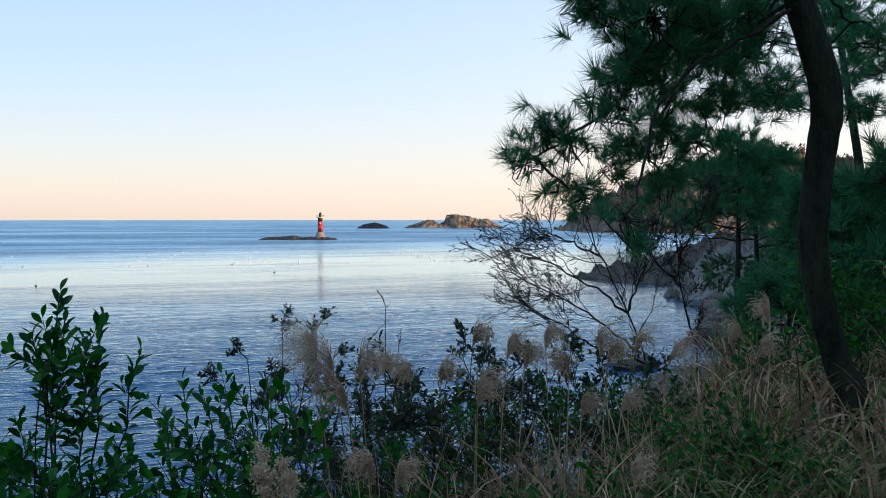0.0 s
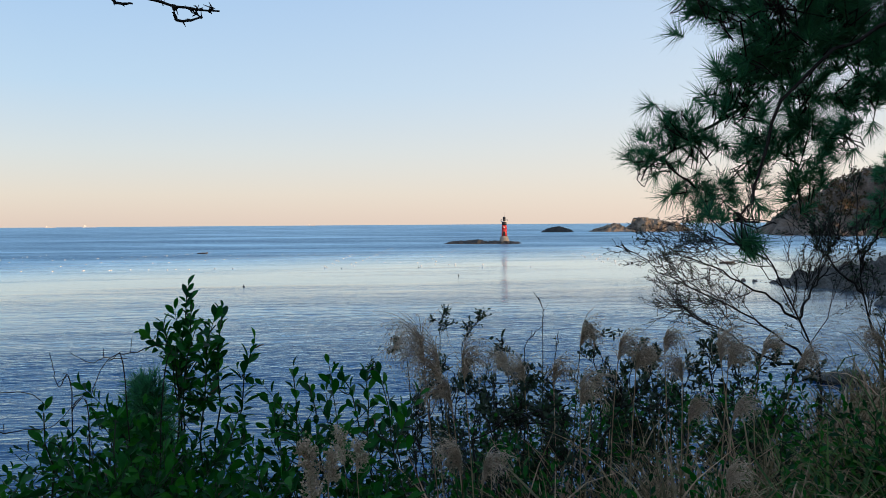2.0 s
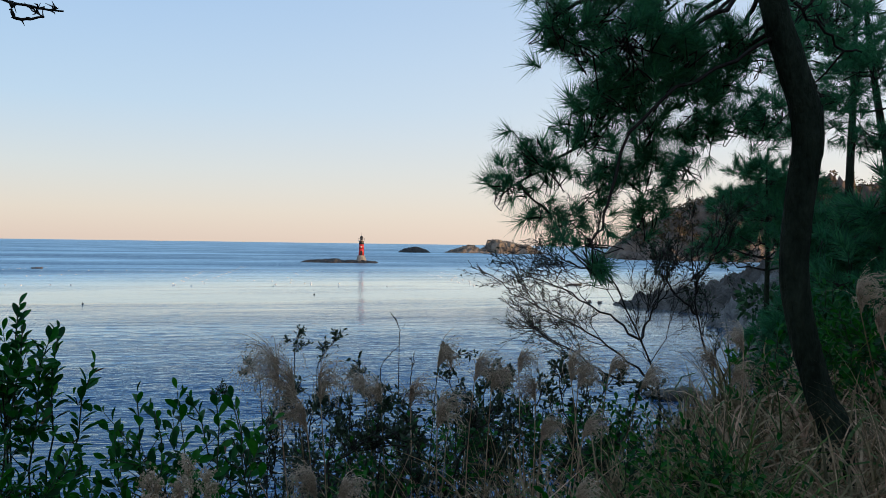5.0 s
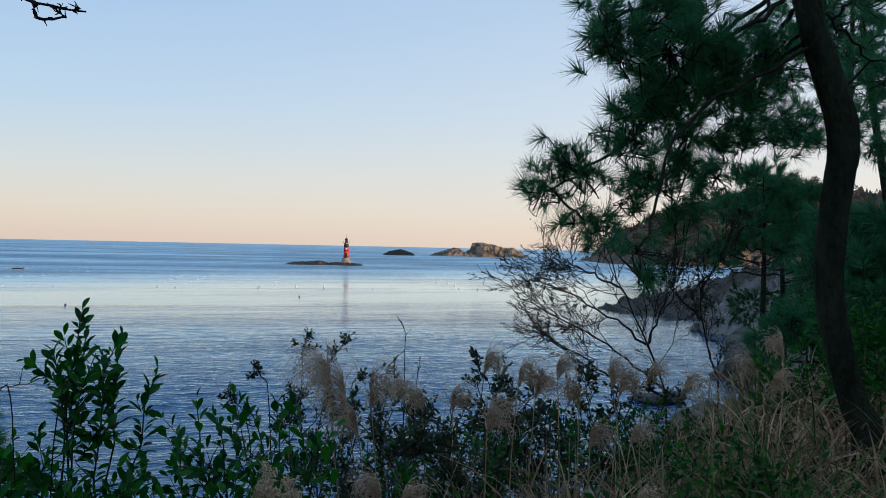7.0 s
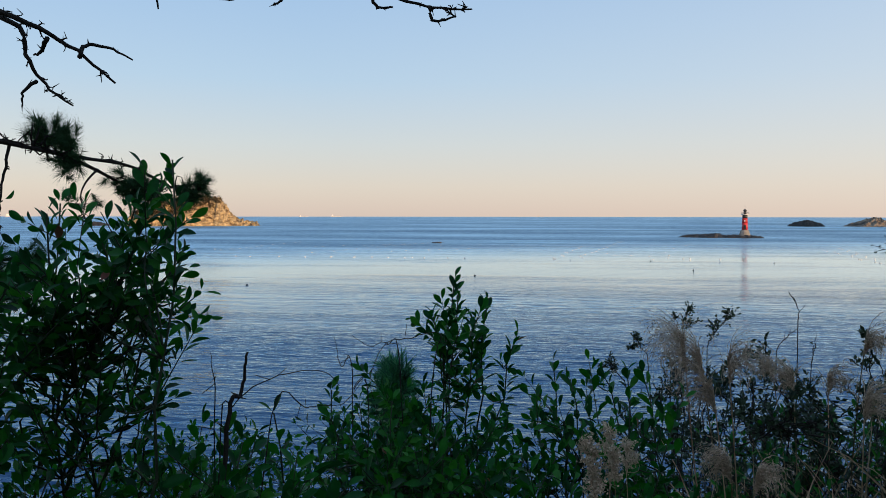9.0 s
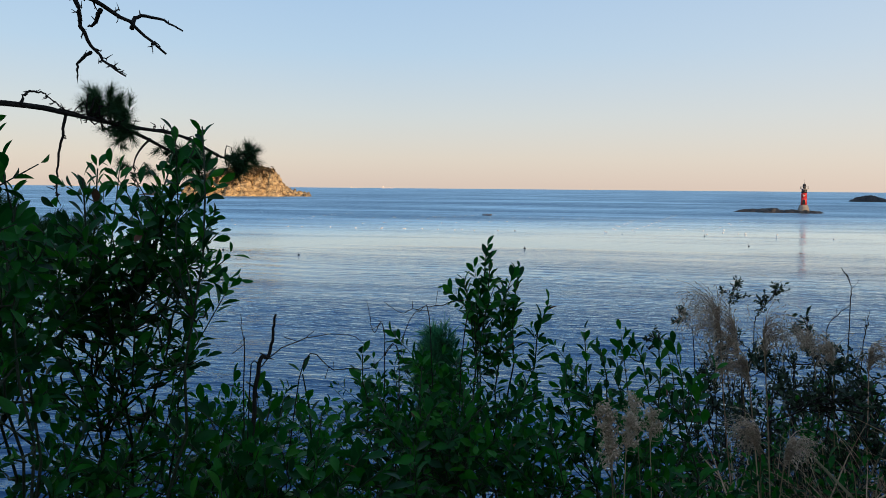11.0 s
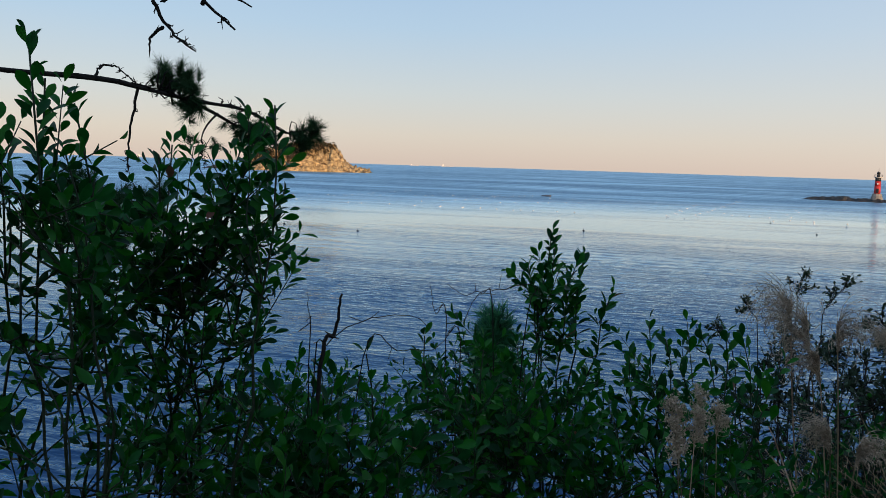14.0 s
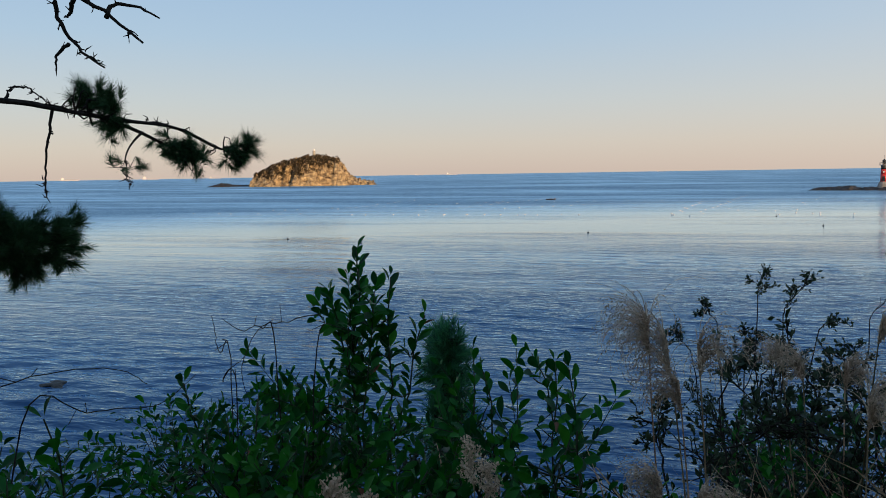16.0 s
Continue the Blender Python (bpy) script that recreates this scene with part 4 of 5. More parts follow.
# ---- the pine whose limbs reach in over the water ----
OX, OY = -9.2, 2.4
over = thing("pine_tree", (OX, OY, ground_at(OX, OY) - 0.1), "old pine tree with dead lower limbs over the sea", "tree", "pines by the path")
o_tr, o_line = trunk_mesh([(OX, OY, ground_at(OX, OY) - 0.1), (OX + 0.15, OY + 0.1, 7.5), (OX + 0.1, OY + 0.1, 10.2), (OX, OY, 12.6), (OX - 0.2, OY, 15)], [0.2, 0.17, 0.15, 0.11, 0.05], 14, 40, 3.0)
part("trunk", o_tr, BARK, over)


def dead_limb(points, radius, rng, spurs=10, spur_len=0.16, hooks=()):
    line = wobble(curve_through(points, 26), 0.006, rng)
    s = Soup().tube(line, np.linspace(radius, radius * 0.22, 26), 7)
    for _ in range(spurs * 2):
        i = rng.integers(6, 25)
        way = unit(np.cross(line[i] - line[i - 1], rng.normal(0, 1, 3))) + unit(line[i] - line[i - 1]) * 0.7
        ln = spur_len * rng.uniform(0.15, 0.55)
        q = wobble(arc(line[i], line[i] + unit(way) * ln, rng.normal(0, 0.008, 3), 6), 0.0025, rng)
        s.tube(q, np.linspace(min(0.008, radius * 0.3), 0.003, 6), 5)
        for _ in range(2):
            j = rng.integers(2, 6)
            s.tube(arc(q[j], q[j] + rng.normal(0, 0.022, 3), n=3), np.linspace(0.005, 0.002, 3), 4)
    for h in hooks:
        q = curve_through(h, 14)
        s.tube(wobble(q, 0.004, rng), np.linspace(radius * 0.55, 0.006, 14), 6)
        for _ in range(4):
            j = rng.integers(3, 13)
            s.tube(arc(q[j], q[j] + rng.normal(0, 0.03, 3), n=3), np.linspace(0.007, 0.002, 3), 4)
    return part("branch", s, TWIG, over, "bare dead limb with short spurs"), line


dr = np.random.default_rng(33)
o12 = o_line[np.argmin(np.abs(o_line[:, 2] - 12.2))]
o11 = o_line[np.argmin(np.abs(o_line[:, 2] - 11.0))]
o10 = o_line[np.argmin(np.abs(o_line[:, 2] - 9.6))]
dead_limb([o12, (-7.0, 3.2, 11.9), (-5.6, 3.55, 11.5), (-5.23, 3.9, 11.27), (-5.02, 4.17, 11.0)], 0.036, dr, 12, 0.2, [[(-5.18, 3.98, 11.18), (-5.2, 4.05, 11.29), (-5.1, 4.2, 11.27), (-4.92, 4.25, 11.18)], [(-5.3, 3.8, 11.3), (-5.45, 3.85, 11.22), (-5.55, 3.86, 11.21)]])
dead_limb([o12, (-7.0, 3.0, 12.0), (-5.75, 3.75, 11.5), (-5.62, 3.84, 11.22), (-5.55, 3.95, 11.0), (-5.37, 4.06, 10.84)], 0.03, dr, 12, 0.12, [[(-5.58, 3.9, 11.02), (-5.66, 3.85, 10.95), (-5.66, 3.83, 10.82)]])
dead_limb([o12, (-7.2, 2.9, 12.6), (-4.9, 3.6, 11.9), (-3.4, 4.1, 11.62), (-2.77, 4.25, 11.42), (-2.42, 4.45, 11.33), (-2.18, 4.58, 11.31)], 0.024, dr, 14, 0.14, [[(-3.9, 3.95, 11.72), (-3.92, 4.0, 11.5), (-3.8, 4.1, 11.46), (-3.7, 4.15, 11.5)], [(-3.6, 4.05, 11.66), (-3.5, 4.3, 11.5), (-3.6, 4.33, 11.45)], [(-2.75, 4.25, 11.42), (-2.72, 4.3, 11.33), (-2.62, 4.33, 11.32)], [(-2.42, 4.45, 11.33), (-2.4, 4.47, 11.24), (-2.28, 4.55, 11.27)], [(-4.3, 3.75, 11.8), (-4.18, 3.8, 11.55), (-4.15, 3.81, 11.38)]])
live = curve_through([o11, (-7.6, 3.1, 10.75), (-6.31, 3.72, 10.63), (-6.14, 4.03, 10.58), (-6.0, 4.5, 10.5), (-5.95, 5.05, 10.45), (-5.84, 5.4, 10.28), (-5.80, 5.5, 10.25)], 34)
def pom(spots, size, count):
    return np.concatenate([in_ball(s, size, count, dr) for s in spots])


tips = pom([(-6.16, 4.32, 10.68), (-6.12, 4.5, 10.68), (-6.06, 4.44, 10.60), (-5.72, 5.60, 10.27), (-5.74, 5.57, 10.19)], (0.06, 0.09, 0.06), 6)
branch_with_tufts(over, live, 0.026, tips, dr, TUFTS_OLD, 3, 0.95)
side = curve_through([(-6.04, 4.4, 10.53), (-5.98, 4.72, 10.4), (-5.88, 4.95, 10.27), (-5.84, 5.05, 10.24)], 14)
branch_with_tufts(over, side, 0.02, pom([(-5.86, 4.95, 10.24), (-5.84, 5.05, 10.2), (-5.82, 5.15, 10.22), (-6.0, 4.5, 10.46)], (0.05, 0.08, 0.05), 6), dr, TUFTS_OLD, 3, 0.95)
branch_with_tufts(over, arc((-5.97, 4.75, 10.4), (-5.95, 4.55, 10.12), (0, -0.05, 0), 8), 0.012, np.array([(-5.95, 4.5, 10.1), (-5.93, 4.66, 10.09)]), dr, TUFTS_OLD, 3, 0.8)
dead_limb([(-6.3, 3.75, 10.63), (-6.3, 3.8, 10.74), (-6.22, 3.9, 10.73), (-6.15, 4.03, 10.6)], 0.014, dr, 4, 0.06)
dead_limb([(-6.14, 4.04, 10.58), (-6.17, 4.0, 10.3), (-6.2, 3.97, 9.95), (-6.16, 3.98, 9.8)], 0.014, dr, 5, 0.05)
dead_limb([(-5.95, 4.56, 10.14), (-5.94, 4.56, 9.98), (-5.92, 4.6, 9.93)], 0.008, dr, 3, 0.06)
dead_limb([(-5.83, 5.42, 10.27), (-5.86, 5.3, 10.2), (-5.85, 5.28, 10.12)], 0.008, dr, 4, 0.05)
dead_limb(live[8:31] + (0, 0, 0.012), 0.014, dr, 22, 0.13)
low = curve_through([o10, (-7.6, 3.0, 9.7), (-6.6, 3.4, 9.6), (-6.0, 3.55, 9.55)], 16)
branch_with_tufts(over, low, 0.035, np.concatenate([in_ball((-6.0, 3.45, 9.5), (0.3, 0.25, 0.17), 22, dr), in_ball((-6.05, 3.5, 9.70), (0.22, 0.2, 0.1), 14, dr), [(-5.72, 3.85, 9.68), (-5.66, 3.9, 9.66), (-5.7, 3.8, 9.32), (-5.75, 3.7, 9.36)], in_ball((-5.95, 3.6, 9.36), (0.16, 0.18, 0.08), 14, dr), in_ball((-5.8, 3.72, 9.53), (0.24, 0.26, 0.13), 34, dr)]), dr, TUFTS_OLD, 3)


# ---- broad-leaved shrubs ----
def shoot(path, leaves, size, rng, start=0.25, gap=0.022, flare=1.0):
    """Pairs of leaves along a shoot, each pair set across the one below, with a spray at the tip."""
    length = np.linalg.norm(np.diff(path, axis=0), axis=1).sum()
    count = max(3, int(length * (1 - start) / gap))
    along = np.linspace(start, 1.0, count)
    grid = np.linspace(0, 1, len(path))
    for k, s in enumerate(along):
        p = np.array([np.interp(s, grid, path[:, i]) for i in range(3)])
        i = min(len(path) - 2, int(s * (len(path) - 1)))
        axis = unit(path[i + 1] - path[i])
        ref = unit(np.cross(axis, (0.3, 0.2, 1.0) if abs(axis[2]) < 0.9 else (1, 0.3, 0)))
        ang = k * 1.57 + rng.normal(0, 0.35)
        for half in (0, math.pi):
            if rng.uniform() < 0.22:
                continue
            side = ref * math.cos(ang + half) + np.cross(axis, ref) * math.sin(ang + half)
            open_ = flare * (1.6 - 0.95 * s) * rng.uniform(0.75, 1.3)
            way = unit(axis + side * open_ + rng.normal(0, 0.12, 3))
            leaves.append((p + way * 0.006, way, unit(axis - way * np.dot(axis, way) + rng.normal(0, 0.3, 3)), size * rng.uniform(0.65, 1.15) * (1.0 if s < 0.9 else 0.8)))


def shrub(name, base, stems, label, rng, leaf=0.046, leaf_mat=LEAF, singles=200, side=6, shape=(LEAF_V, LEAF_F), category="shrub", group="evergreen shrubs", gap=0.026, stem_r=0.006, side_len=0.17, fill=(), low=0.55):
    """stems: tips that the main stems reach; fill: (centre, half sizes, shoots) of the body of the shrub.
    The leaves highest up are pieces of their own, the rest are one mesh."""
    top = thing(name, base, label, category, group)
    leaves, wooden = [], []
    for tip in stems:
        tip = np.asarray(tip, float)
        foot = np.array(base) + (rng.normal(0, 0.1), rng.normal(0, 0.1), 0)
        bow = rng.uniform(0, 2 * math.pi)
        path = wobble(arc(foot, tip, np.array([math.cos(bow), math.sin(bow), 0.0]) * rng.uniform(0.05, 0.2), 16), 0.008, rng)
        wooden.append(path[3:13])
        wood = Soup().tube(path, np.linspace(stem_r, 0.0016, 16), 6)
        shoot(path[12:], leaves, leaf, rng, 0.0, gap, 0.85)
        for _ in range(side):
            s = rng.uniform(low, 0.95)
            a = path[int(s * 15)]
            out = unit(np.append(rng.normal(0, 1, 2), rng.uniform(0.1, 1.0)))
            ln = side_len * rng.uniform(0.4, 1.2) * (1.35 - s)
            q = wobble(arc(a, a + out * ln, (0, 0, -0.015), 6), 0.004, rng)
            wood.tube(q, np.linspace(0.0026, 0.0011, 6), 5)
            shoot(q, leaves, leaf, rng, 0.3, gap)
        part("stem", wood, STEM, top)
    if fill:
        wood = Soup()
        nodes = np.concatenate(wooden)
        for centre, size, count in fill:
            for p in in_ball(centre, size, int(count * 0.85) + 1, rng):
                gap_ = np.linalg.norm(nodes - p, axis=1) + 4 * np.clip(nodes[:, 2] - p[2] + 0.08, 0, None) + rng.uniform(0, 0.12, len(nodes))
                foot = nodes[np.argmin(gap_)]
                out = unit(unit(p - np.asarray(centre)) * 0.7 + (0, 0, 0.55) + rng.normal(0, 0.35, 3))
                ln = rng.uniform(0.07, 0.15)
                near = p - out * ln * 0.4
                q = np.concatenate([arc(foot, near, rng.normal(0, 0.06, 3) * np.linalg.norm(near - foot), 7)[:-1], arc(near, p + out * ln, n=5)])
                wood.tube(q[::2], np.linspace(stem_r * 0.4, 0.001, 6), 4)
                shoot(q[6:], leaves, leaf, rng, 0.0, gap)
        part("twig", wood, STEM, top, kind="stuff")
    leaves.sort(key=lambda l: -l[0][2])
    pos, way, up = (np.array([l[i] for l in leaves]) for i in range(3))
    size = np.array([l[3] for l in leaves])
    turn = turns_for(way, up)
    one = Soup().add(shape[0], shape[1]).mesh("leaf", leaf_mat)
    withered = Soup().add(shape[0], shape[1]).mesh("leaf", LEAF_DRY)
    for k in range(min(singles, len(leaves))):
        ob = new("leaf", withered if k % 140 == 130 else one)
        if k % 140 == 130:
            tagged(ob, "withered reddish-brown leaf")
        ob.parent = top
        m = Matrix(turn[k].tolist()).to_4x4()
        ob.matrix_basis = Matrix.Translation(Vector(pos[k]) - Vector(base)) @ m @ Matrix.Diagonal((size[k], size[k], size[k], 1))
    if len(leaves) > singles:
        rest = Soup().stamp(PLAIN_V, PLAIN_F, turn[singles:], pos[singles:], size[singles:])
        part("foliage", rest, leaf_mat, top, kind="stuff")
    return top


sr = np.random.default_rng(44)


def gz(x, y):
    return (x, y, ground_at(x, y) - 0.04)


# the shrub that stands up against the water
EDGE_LABEL = "low evergreen shrub on the edge of the bluff"
shrub("evergreen_shrub", gz(-0.95, 1.98), [(-1.0, 2.13, 9.80), (-0.975, 2.11, 9.765), (-0.891, 2.14, 9.735), (-1.04, 2.06, 9.70), (-0.80, 2.165, 9.64), (-0.93, 2.12, 9.68)], "upright evergreen shrub with glossy dark green leaves", sr, 0.048, gap=0.0155, side=3, singles=290, side_len=0.12, low=0.84,
      fill=[((-0.98, 2.08, 9.62), (0.07, 0.06, 0.05), 6), ((-1.05, 2.0, 9.42), (0.13, 0.12, 0.07), 9), ((-0.98, 1.95, 9.2), (0.28, 0.22, 0.15), 60)])
shrub("evergreen_shrub", gz(-0.62, 2.1), [(-0.62, 2.39, 9.52), (-0.725, 2.27, 9.54), (-0.64, 2.19, 9.51), (-0.50, 2.30, 9.53), (-0.44, 2.26, 9.53), (-0.285, 1.98, 9.47)], "evergreen shrub with pointed glossy leaves", sr, 0.050, gap=0.027, side=6, singles=220,
      fill=[((-0.58, 2.2, 9.30), (0.28, 0.2, 0.14), 50), ((-0.5, 2.1, 9.1), (0.35, 0.25, 0.14), 50)])
shrub("evergreen_shrub", gz(-1.05, 1.7), [(-1.14, 1.68, 9.52), (-1.02, 1.80, 9.48), (-0.85, 1.8, 9.42)], EDGE_LABEL, sr, 0.046, gap=0.027, side=6, singles=180, fill=[((-0.98, 1.72, 9.25), (0.25, 0.2, 0.14), 60), ((-0.9, 1.6, 9.05), (0.35, 0.25, 0.15), 60)])
shrub("evergreen_shrub", gz(-0.5, 1.75), [(-0.55, 1.85, 9.38), (-0.3, 1.75, 9.34)], EDGE_LABEL, sr, 0.046, gap=0.027, side=6, singles=160, fill=[((-0.5, 1.75, 9.2), (0.3, 0.2, 0.13), 60), ((-0.45, 1.5, 9.0), (0.32, 0.25, 0.16), 70)])
shrub("evergreen_shrub", gz(-1.5, 2.4), [(-1.35, 2.3, 9.35), (-1.55, 2.4, 9.3)], EDGE_LABEL, sr, 0.046, gap=0.027, side=6, singles=120, fill=[((-1.45, 2.4, 9.15), (0.32, 0.25, 0.15), 70), ((-1.4, 2.3, 8.95), (0.4, 0.3, 0.14), 60)])
# the tall bush beside the path
shrub("tall_evergreen_bush", gz(-1.3, 0.95), [(-0.98, 0.98, 10.10), (-1.02, 1.0, 10.07), (-1.1, 1.0, 10.02), (-1.17, 1.15, 9.88), (-1.12, 0.82, 10.0), (-1.1, 0.68, 9.97), (-1.22, 0.92, 10.02), (-1.05, 1.06, 9.92), (-1.15, 0.58, 9.92), (-1.16, 1.10, 9.70)],
      "tall dense bush of broad glossy green leaves", sr, 0.039, gap=0.0175, side=7, singles=290, side_len=0.16, stem_r=0.006,
      fill=[((-1.08, 0.97, 9.92), (0.08, 0.08, 0.08), 12), ((-1.16, 0.94, 9.8), (0.13, 0.16, 0.12), 54), ((-1.17, 0.74, 9.72), (0.13, 0.14, 0.13), 24), ((-1.18, 0.94, 9.54), (0.15, 0.2, 0.2), 46), ((-1.14, 0.78, 9.3), (0.2, 0.24, 0.2), 46)])
shrub("tall_evergreen_bush", gz(-1.2, 0.5), [(-1.02, 0.53, 10.17), (-1.03, 0.56, 10.11), (-1.09, 0.64, 10.08), (-1.10, 0.50, 10.13), (-0.98, 0.55, 9.95), (-1.05, 0.6, 10.0)], "tall bush of broad glossy green leaves by the path", sr, 0.039, gap=0.018, side=7, singles=180, side_len=0.13, stem_r=0.0055,
      fill=[((-1.05, 0.53, 9.95), (0.08, 0.07, 0.08), 14), ((-1.03, 0.55, 9.7), (0.11, 0.10, 0.13), 5), ((-1.02, 0.54, 9.48), (0.14, 0.12, 0.16), 8), ((-0.98, 0.52, 9.22), (0.2, 0.18, 0.16), 36)])
shrub("evergreen_shrub", gz(-1.0, 1.05), [(-0.97, 1.15, 9.53), (-1.0, 1.28, 9.56), (-0.92, 1.04, 9.48), (-0.72, 1.07, 9.44)], "low evergreen shrub with bright green leaves", sr, 0.050, gap=0.027, side=6, singles=220,
      fill=[((-0.95, 1.12, 9.36), (0.18, 0.16, 0.13), 60), ((-0.85, 1.0, 9.2), (0.25, 0.25, 0.16), 80), ((-0.7, 0.85, 9.05), (0.25, 0.25, 0.16), 70)])
shrub("evergreen_shrub", gz(-1.9, 1.5), [(-1.9, 1.5, 9.25), (-1.6, 1.5, 9.3)], EDGE_LABEL, sr, 0.048, gap=0.028, side=5, singles=80, fill=[((-1.75, 1.6, 9.05), (0.4, 0.35, 0.18), 90)])
shrub("evergreen_shrub", gz(-2.6, 2.6), [(-2.4, 2.5, 8.95)], EDGE_LABEL, sr, 0.048, gap=0.028, side=5, singles=60, fill=[((-2.5, 2.6, 8.8), (0.45, 0.4, 0.15), 90)])
# low growth among the grass
for x, y, z in ((0.15, 3.3, 9.25), (0.75, 3.6, 9.25), (1.05, 3.1, 9.3), (1.15, 2.75, 9.28), (0.4, 3.9, 9.2), (-0.2, 3.2, 9.15), (0.95, 3.9, 9.25)):
    shrub("evergreen_shrub", gz(x, y), [(x + sr.normal(0, 0.12), y + sr.normal(0, 0.12), z + sr.normal(0, 0.05)) for _ in range(3)], "low leafy shrub among dry grass", sr, 0.04, LEAF, 40, 4, fill=[((x, y, z - 0.16), (0.22, 0.2, 0.13), 24)])


for x, y, z in ((-0.05, 2.75, 9.0), (0.35, 2.45, 9.0), (0.15, 2.1, 9.0), (0.7, 2.6, 9.05), (-0.35, 2.6, 8.95), (-0.3, 3.9, 8.85), (0.25, 4.6, 8.8), (0.9, 4.8, 8.85)):
    shrub("evergreen_shrub", gz(x, y), [(x + sr.normal(0, 0.12), y + sr.normal(0, 0.12), z + 0.10 + sr.normal(0, 0.05)) for _ in range(3)], "low leafy shrub at the lip of the bluff", sr, 0.045, LEAF, 30, 4, fill=[((x, y, z - 0.05), (0.26, 0.24, 0.14), 40)])


# ---- bare shrubs further down the slope ----
def twiggy(name, base, stems, label, rng, leaf=0.03, leaf_count=2, spread=0.5, depth=3, radius=0.016, length=0.9, leaf_mat=LEAF_DULL, group="bare shrubs", kids=5):
    top = thing(name, base, label, "shrub", group)
    spots = []

    def grow(wood, a, way, ln, r, level):
        q = wobble(arc(a, a + way * ln, rng.normal(0, 0.08, 3) * ln, 8), 0.018 * ln, rng)
        if level:
            wood.tube(q, np.linspace(r, max(0.002, r * 0.4), 8), 6 if level > 1 else 4)
        else:
            wood.tube(q[::2], np.linspace(max(r, 0.0026), 0.0018, 4), 3)
        if level == 0:
            for _ in range(leaf_count):
                spots.append((q[rng.integers(3, 8)], unit(way + rng.normal(0, 0.7, 3))))
            return
        for k in range(kids):
            s = 0.3 + 0.7 * (k + rng.uniform(0, 1)) / kids
            grow(wood, q[min(7, int(s * 7.9))], unit(way + rng.normal(0, spread, 3) + (0, 0, 0.12)), ln * rng.uniform(0.35, 0.6), r * 0.45, level - 1)

    for tip, fan in stems:
        wood = Soup()
        foot = np.array(base) + (rng.normal(0, 0.06), rng.normal(0, 0.06), 0)
        if np.ndim(tip) == 2:
            q = wobble(curve_through(tip, 14), 0.012, rng)
        else:
            q = wobble(curve_through([foot, foot + (np.asarray(tip) - foot) * 0.5 + rng.normal(0, 0.04, 3), tip], 14), 0.012, rng)
        wood.tube(q, np.linspace(radius, radius * 0.35, 14), 7)
        for k in range(fan):
            i = int(np.interp(k, [0, fan - 1], [5, 13]))
            grow(wood, q[i], unit(unit(q[min(13, i + 1)] - q[i - 1]) + rng.normal(0, spread, 3)), length * rng.uniform(0.5, 1.0) * (1.2 - i / 20), radius * 0.4, depth - 1)
        part("stem", wood, TWIG, top)
    p, w = np.array([s[0] for s in spots]), np.array([s[1] for s in spots])
    part("foliage", Soup().stamp(SMALL_V, SMALL_F, turns_for(w, rng.normal(0, 1, w.shape)), p, leaf * rng.uniform(0.5, 1.2, len(p))), leaf_mat, top, "small sparse dark leaves", kind="stuff")
    return top


tr_ = np.random.default_rng(55)
BX, BY = 1.98, 7.8
twiggy("bare_shrub", gz(BX, BY), [([gz(BX, BY), (1.97, 7.8, 8.54), (1.77, 7.8, 9.13), (1.5, 7.8, 9.68), (1.33, 7.8, 10.12)], 10),
                                  ([(1.93, 7.8, 8.7), (1.55, 7.75, 8.98), (1.1, 7.7, 9.26), (0.55, 7.6, 9.52)], 9), ([(1.78, 7.8, 9.1), (1.45, 7.75, 9.34), (1.05, 7.7, 9.56), (0.75, 7.6, 9.68)], 8),
                                  ([(1.52, 7.8, 9.64), (1.25, 7.8, 9.76), (1.0, 7.8, 9.9)], 8), ([(1.8, 7.82, 9.1), (1.92, 7.9, 9.35), (2.12, 8.0, 9.6)], 8), ([(1.95, 7.8, 8.6), (1.5, 7.7, 8.75), (1.15, 7.6, 8.98), (0.8, 7.6, 9.15)], 9)],
       "bare spreading shrub with thin dark stems above the water", tr_, 0.024, 2, 0.42, 3, 0.0125, 0.75, kids=6)
twiggy("bare_shrub", gz(2.64, 8.3), [([gz(2.64, 8.3), (2.62, 8.3, 8.6), (2.43, 8.3, 9.35), (2.39, 8.3, 10.05)], 9), ([(2.45, 8.3, 9.3), (2.2, 8.3, 9.55), (2.06, 8.3, 9.85)], 6), ([(2.42, 8.3, 9.5), (2.55, 8.3, 9.85), (2.68, 8.3, 10.1)], 6)],
       "bare shrub with thin dark stems and few leaves", tr_, 0.034, 3, 0.45, 3, 0.013, 0.6, kids=6)
twiggy("leafy_shrub", gz(-1.5, 7.2), [((-1.75, 7.3, 8.72), 5), ((-1.45, 7.4, 8.9), 6), ((-1.2, 7.2, 8.85), 5), ((-1.6, 7.6, 8.6), 5), ((-1.0, 7.5, 8.7), 5), ((-1.9, 7.1, 8.5), 4), ((-1.3, 7.0, 8.4), 6), ((-0.9, 7.2, 8.35), 6), ((-1.6, 7.0, 8.2), 6), ((-0.6, 7.3, 8.5), 5)], "twiggy shrub with small dark leaves on the slope", tr_, 0.036, 4, 0.6, 3, 0.012, 0.5, kids=7)
twiggy("bare_shrub", gz(-0.75, 8.2), [((-0.58, 8.36, 9.0), 3), ((-0.75, 8.2, 8.7), 3), ((-0.45, 8.3, 8.6), 3)], "thin bare twigs rising from the slope", tr_, 0.03, 1, 0.35, 2, 0.012, 0.5)
